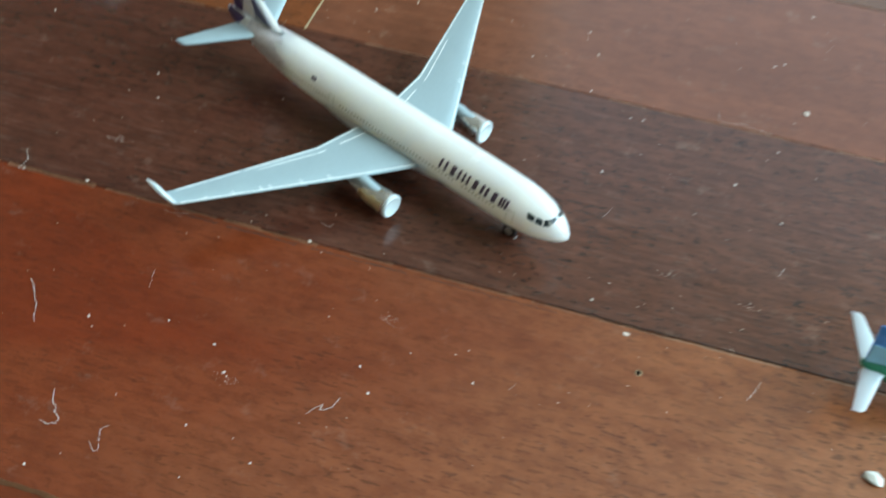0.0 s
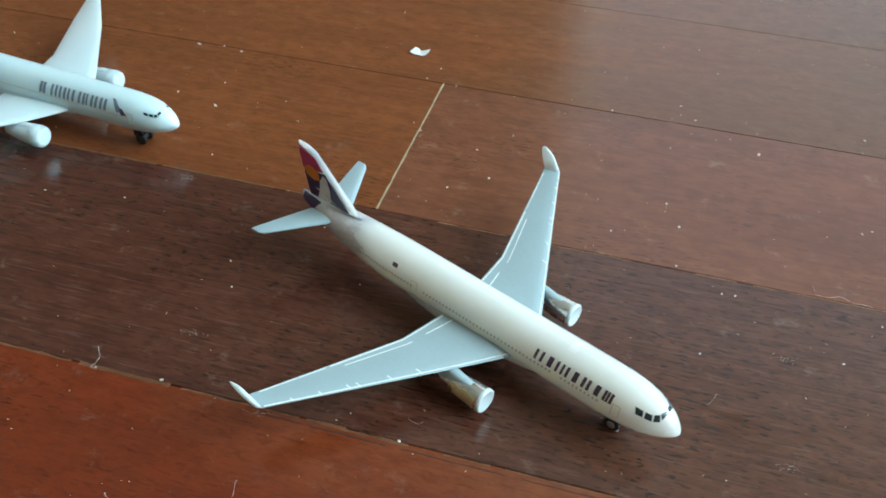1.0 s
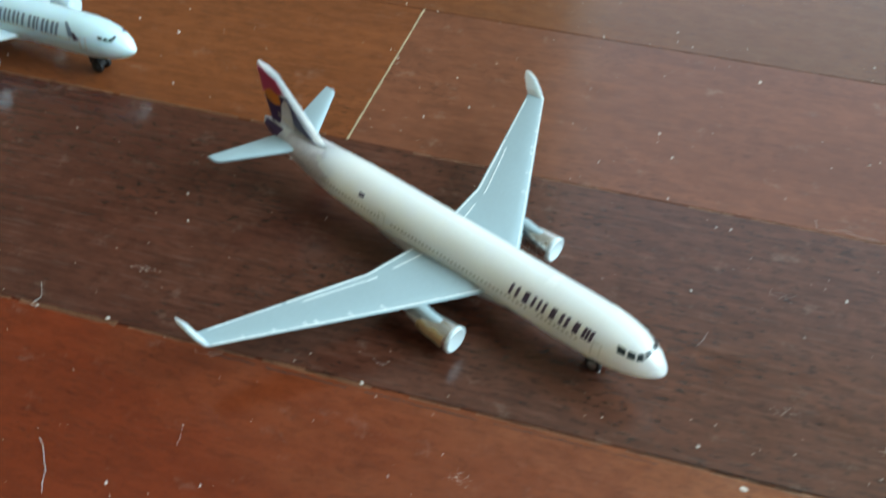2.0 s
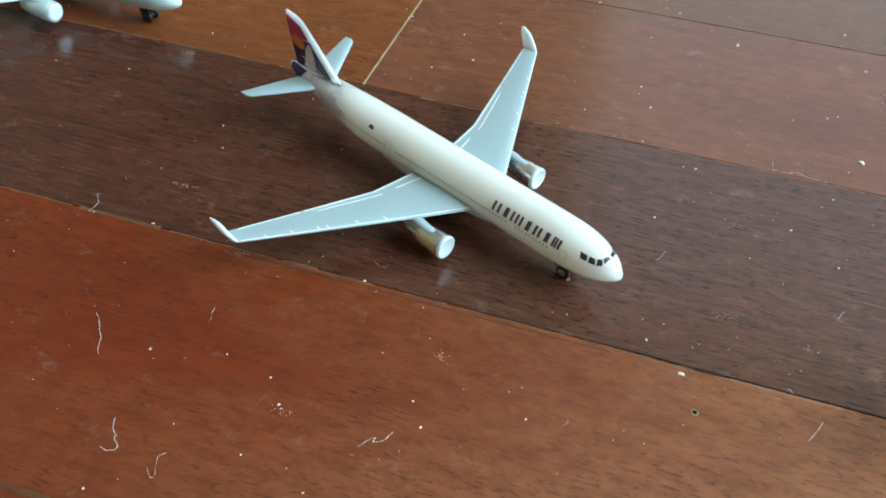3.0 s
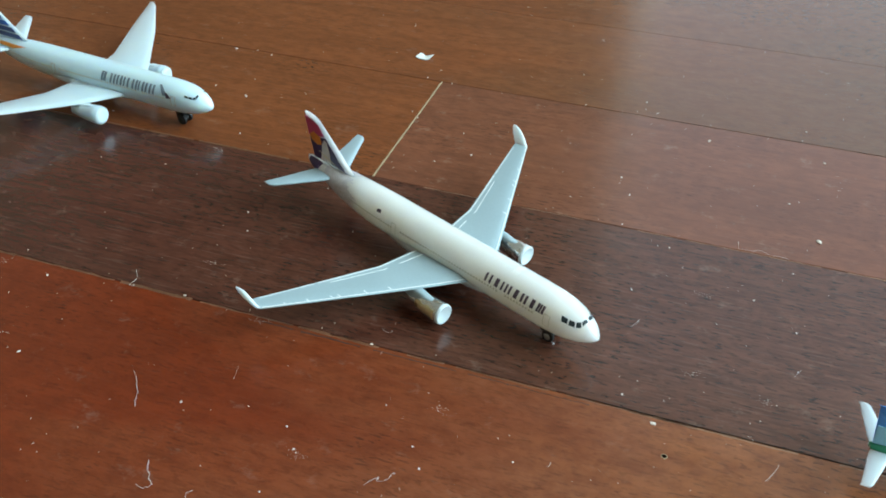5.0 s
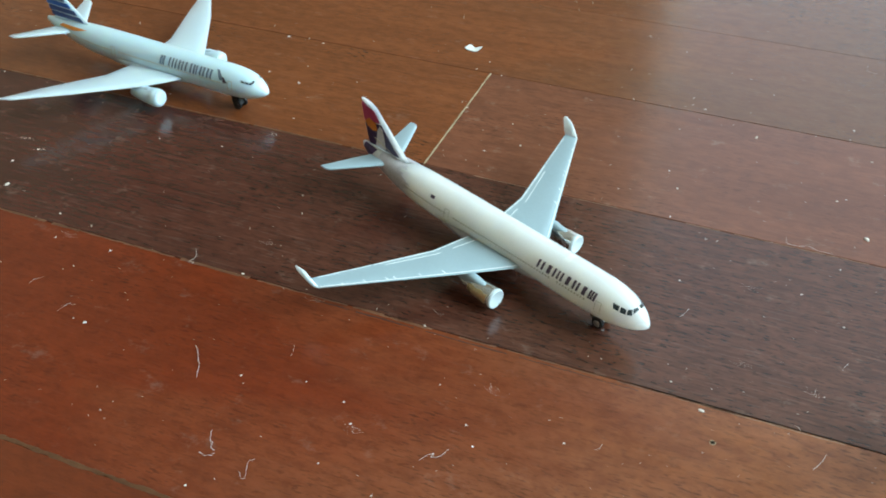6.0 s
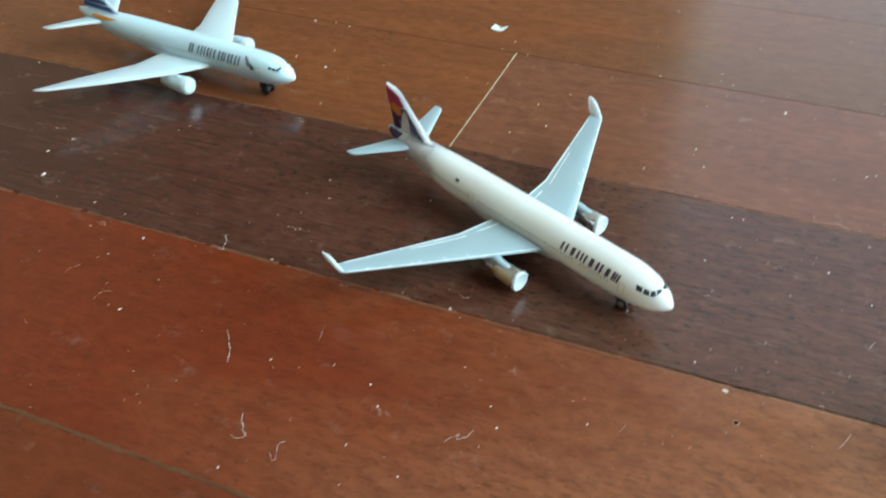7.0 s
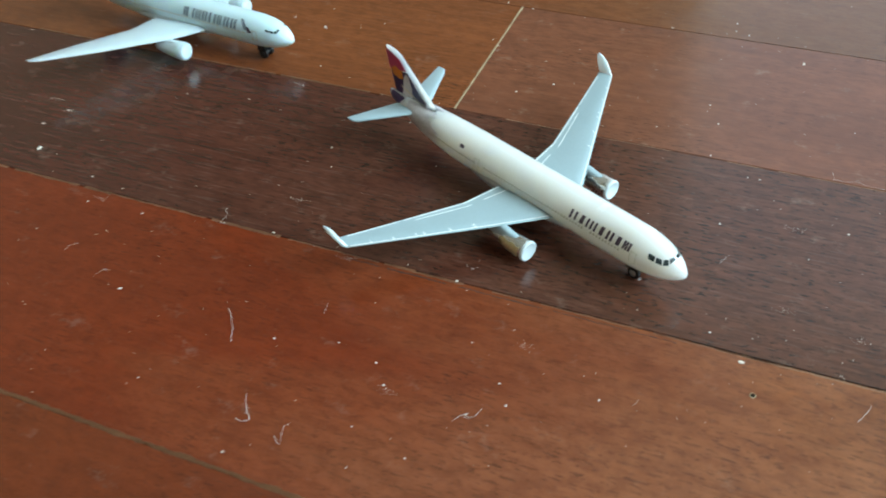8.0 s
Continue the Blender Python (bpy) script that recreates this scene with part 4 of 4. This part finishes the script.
fibre([(-0.0799, 0.2052), (-0.0786, 0.2031), (-0.0778, 0.1993), (-0.0768, 0.196), (-0.0769, 0.1931), (-0.0764, 0.1904)], 0.00020, "pale nearly straight lint fibre on the floor", 0)
fibre([(-0.0681, 0.1698), (-0.0676, 0.166), (-0.0667, 0.1647), (-0.0671, 0.1635), (-0.0656, 0.1614), (-0.0663, 0.1602), (-0.0683, 0.1602), (-0.07, 0.1614)], 0.00022, "pale kinked lint fibre with a hooked end", 1)
fibre([(-0.0537, 0.1589), (-0.0553, 0.1581), (-0.0554, 0.1558), (-0.0554, 0.1522), (-0.0563, 0.1521), (-0.0575, 0.1548)], 0.00012, "thin pale hook of lint on the floor", 2)
fibre([(-0.0066, 0.1581), (-0.0044, 0.1599), (-0.0022, 0.1609), (-0.0031, 0.1593), (-0.0014, 0.1593), (0.0004, 0.1603), (0.002, 0.1621)], 0.00018, "pale folded lint fibre on the floor", 3)
fibre([(-0.0897, 0.2553), (-0.0887, 0.251), (-0.0897, 0.2487), (-0.0909, 0.2477), (-0.0891, 0.2468)], 0.00017, "short pale lint fibre on the floor", 4)
fibre([(-0.1297, 0.2218), (-0.1291, 0.2241), (-0.1273, 0.2255), (-0.1246, 0.2249)], 0.00010, "short pale lint fibre on the floor", 5)
fibre([(-0.0482, 0.2002), (-0.0476, 0.203), (-0.0472, 0.2061)], 0.00009, "short pale lint fibre on the floor", 6)
fibre([(-0.0019, 0.2216), (-0.001, 0.2202), (0.0007, 0.2191), (0.0021, 0.2202)], 0.00013, "short pale lint fibre on the floor", 7)
fibre([(0.1061, 0.1542), (0.1078, 0.1557), (0.1098, 0.1573), (0.1115, 0.1594)], 0.00020, "short pale lint fibre on the floor", 8)
fibre([(0.1286, 0.1932), (0.13, 0.1949), (0.1317, 0.1962)], 0.00014, "short pale lint fibre on the floor", 9)
fibre([(0.1321, 0.2628), (0.1308, 0.2586), (0.133, 0.2573), (0.1348, 0.2569), (0.1388, 0.2569), (0.1417, 0.2536), (0.147, 0.2516)], 0.00015, "long pale wavy lint fibre beside a board joint", 10)
fibre([(-0.1446, 0.2362), (-0.1429, 0.2383), (-0.1405, 0.2399)], 0.00009, "short pale lint fibre on the floor", 11)
fibre([(0.0817, 0.2186), (0.0839, 0.22), (0.0858, 0.2223)], 0.00009, "short pale lint fibre on the floor", 12)
fibre([(0.0448, 0.1617), (0.0463, 0.1627), (0.047, 0.1638)], 0.00009, "short pale lint fibre on the floor", 13)
fibre([(0.1058, 0.1705), (0.1068, 0.1701), (0.1074, 0.1686)], 0.00013, "short pale lint fibre on the floor", 14)

# scattered fine dust, far too many to count
rng = random.Random(11)
bm = bmesh.new()
for i in range(1500):
    u, n = rng.uniform(-0.45, 0.5), rng.uniform(0.05, 0.62)
    p = U * u + N * n
    size = 0.00011 * rng.lognormvariate(0, 0.4)
    a = rng.uniform(0, pi)
    ln = size * rng.choice((1, 1, 1.3, 2.2))
    ax, bx = Vector((cos(a), sin(a), 0)), Vector((-sin(a), cos(a), 0))
    ring = [p + ax * ln, p + bx * size, p - ax * ln, p - bx * size]
    loft(bm, [ring, [q * 0.5 + p * 0.5 + Vector((0, 0, size * 0.8)) for q in ring]])
# small smears of dust
for x, y in ((-0.0638, 0.2590), (-0.1791, 0.3326), (-0.1700, 0.3240), (0.0971, 0.1963), (0.1161, 0.1836), (0.0158, 0.1856), (-0.0264, 0.1700), (-0.0724, 0.3366), (-0.1397, 0.2644), (0.1107, 0.2335), (-0.0427, 0.2277)):
    for i in range(46):
        p = Vector((x, y, 0)) + U * rng.gauss(0, 0.0017) + N * rng.gauss(0, 0.0008)
        size = 0.00007 * rng.lognormvariate(0, 0.5)
        ring = [p + Vector((size * cos(a), size * sin(a), 0)) for a in (0, 1.6, 3.1, 4.6)]
        loft(bm, [ring, [q * 0.4 + p * 0.6 + Vector((0, 0, size * 0.7)) for q in ring]])
dust = part("dust", bm, DUST)
tagged(dust, "fine pale dust scattered over the varnished floor", "dust", kind="stuff")
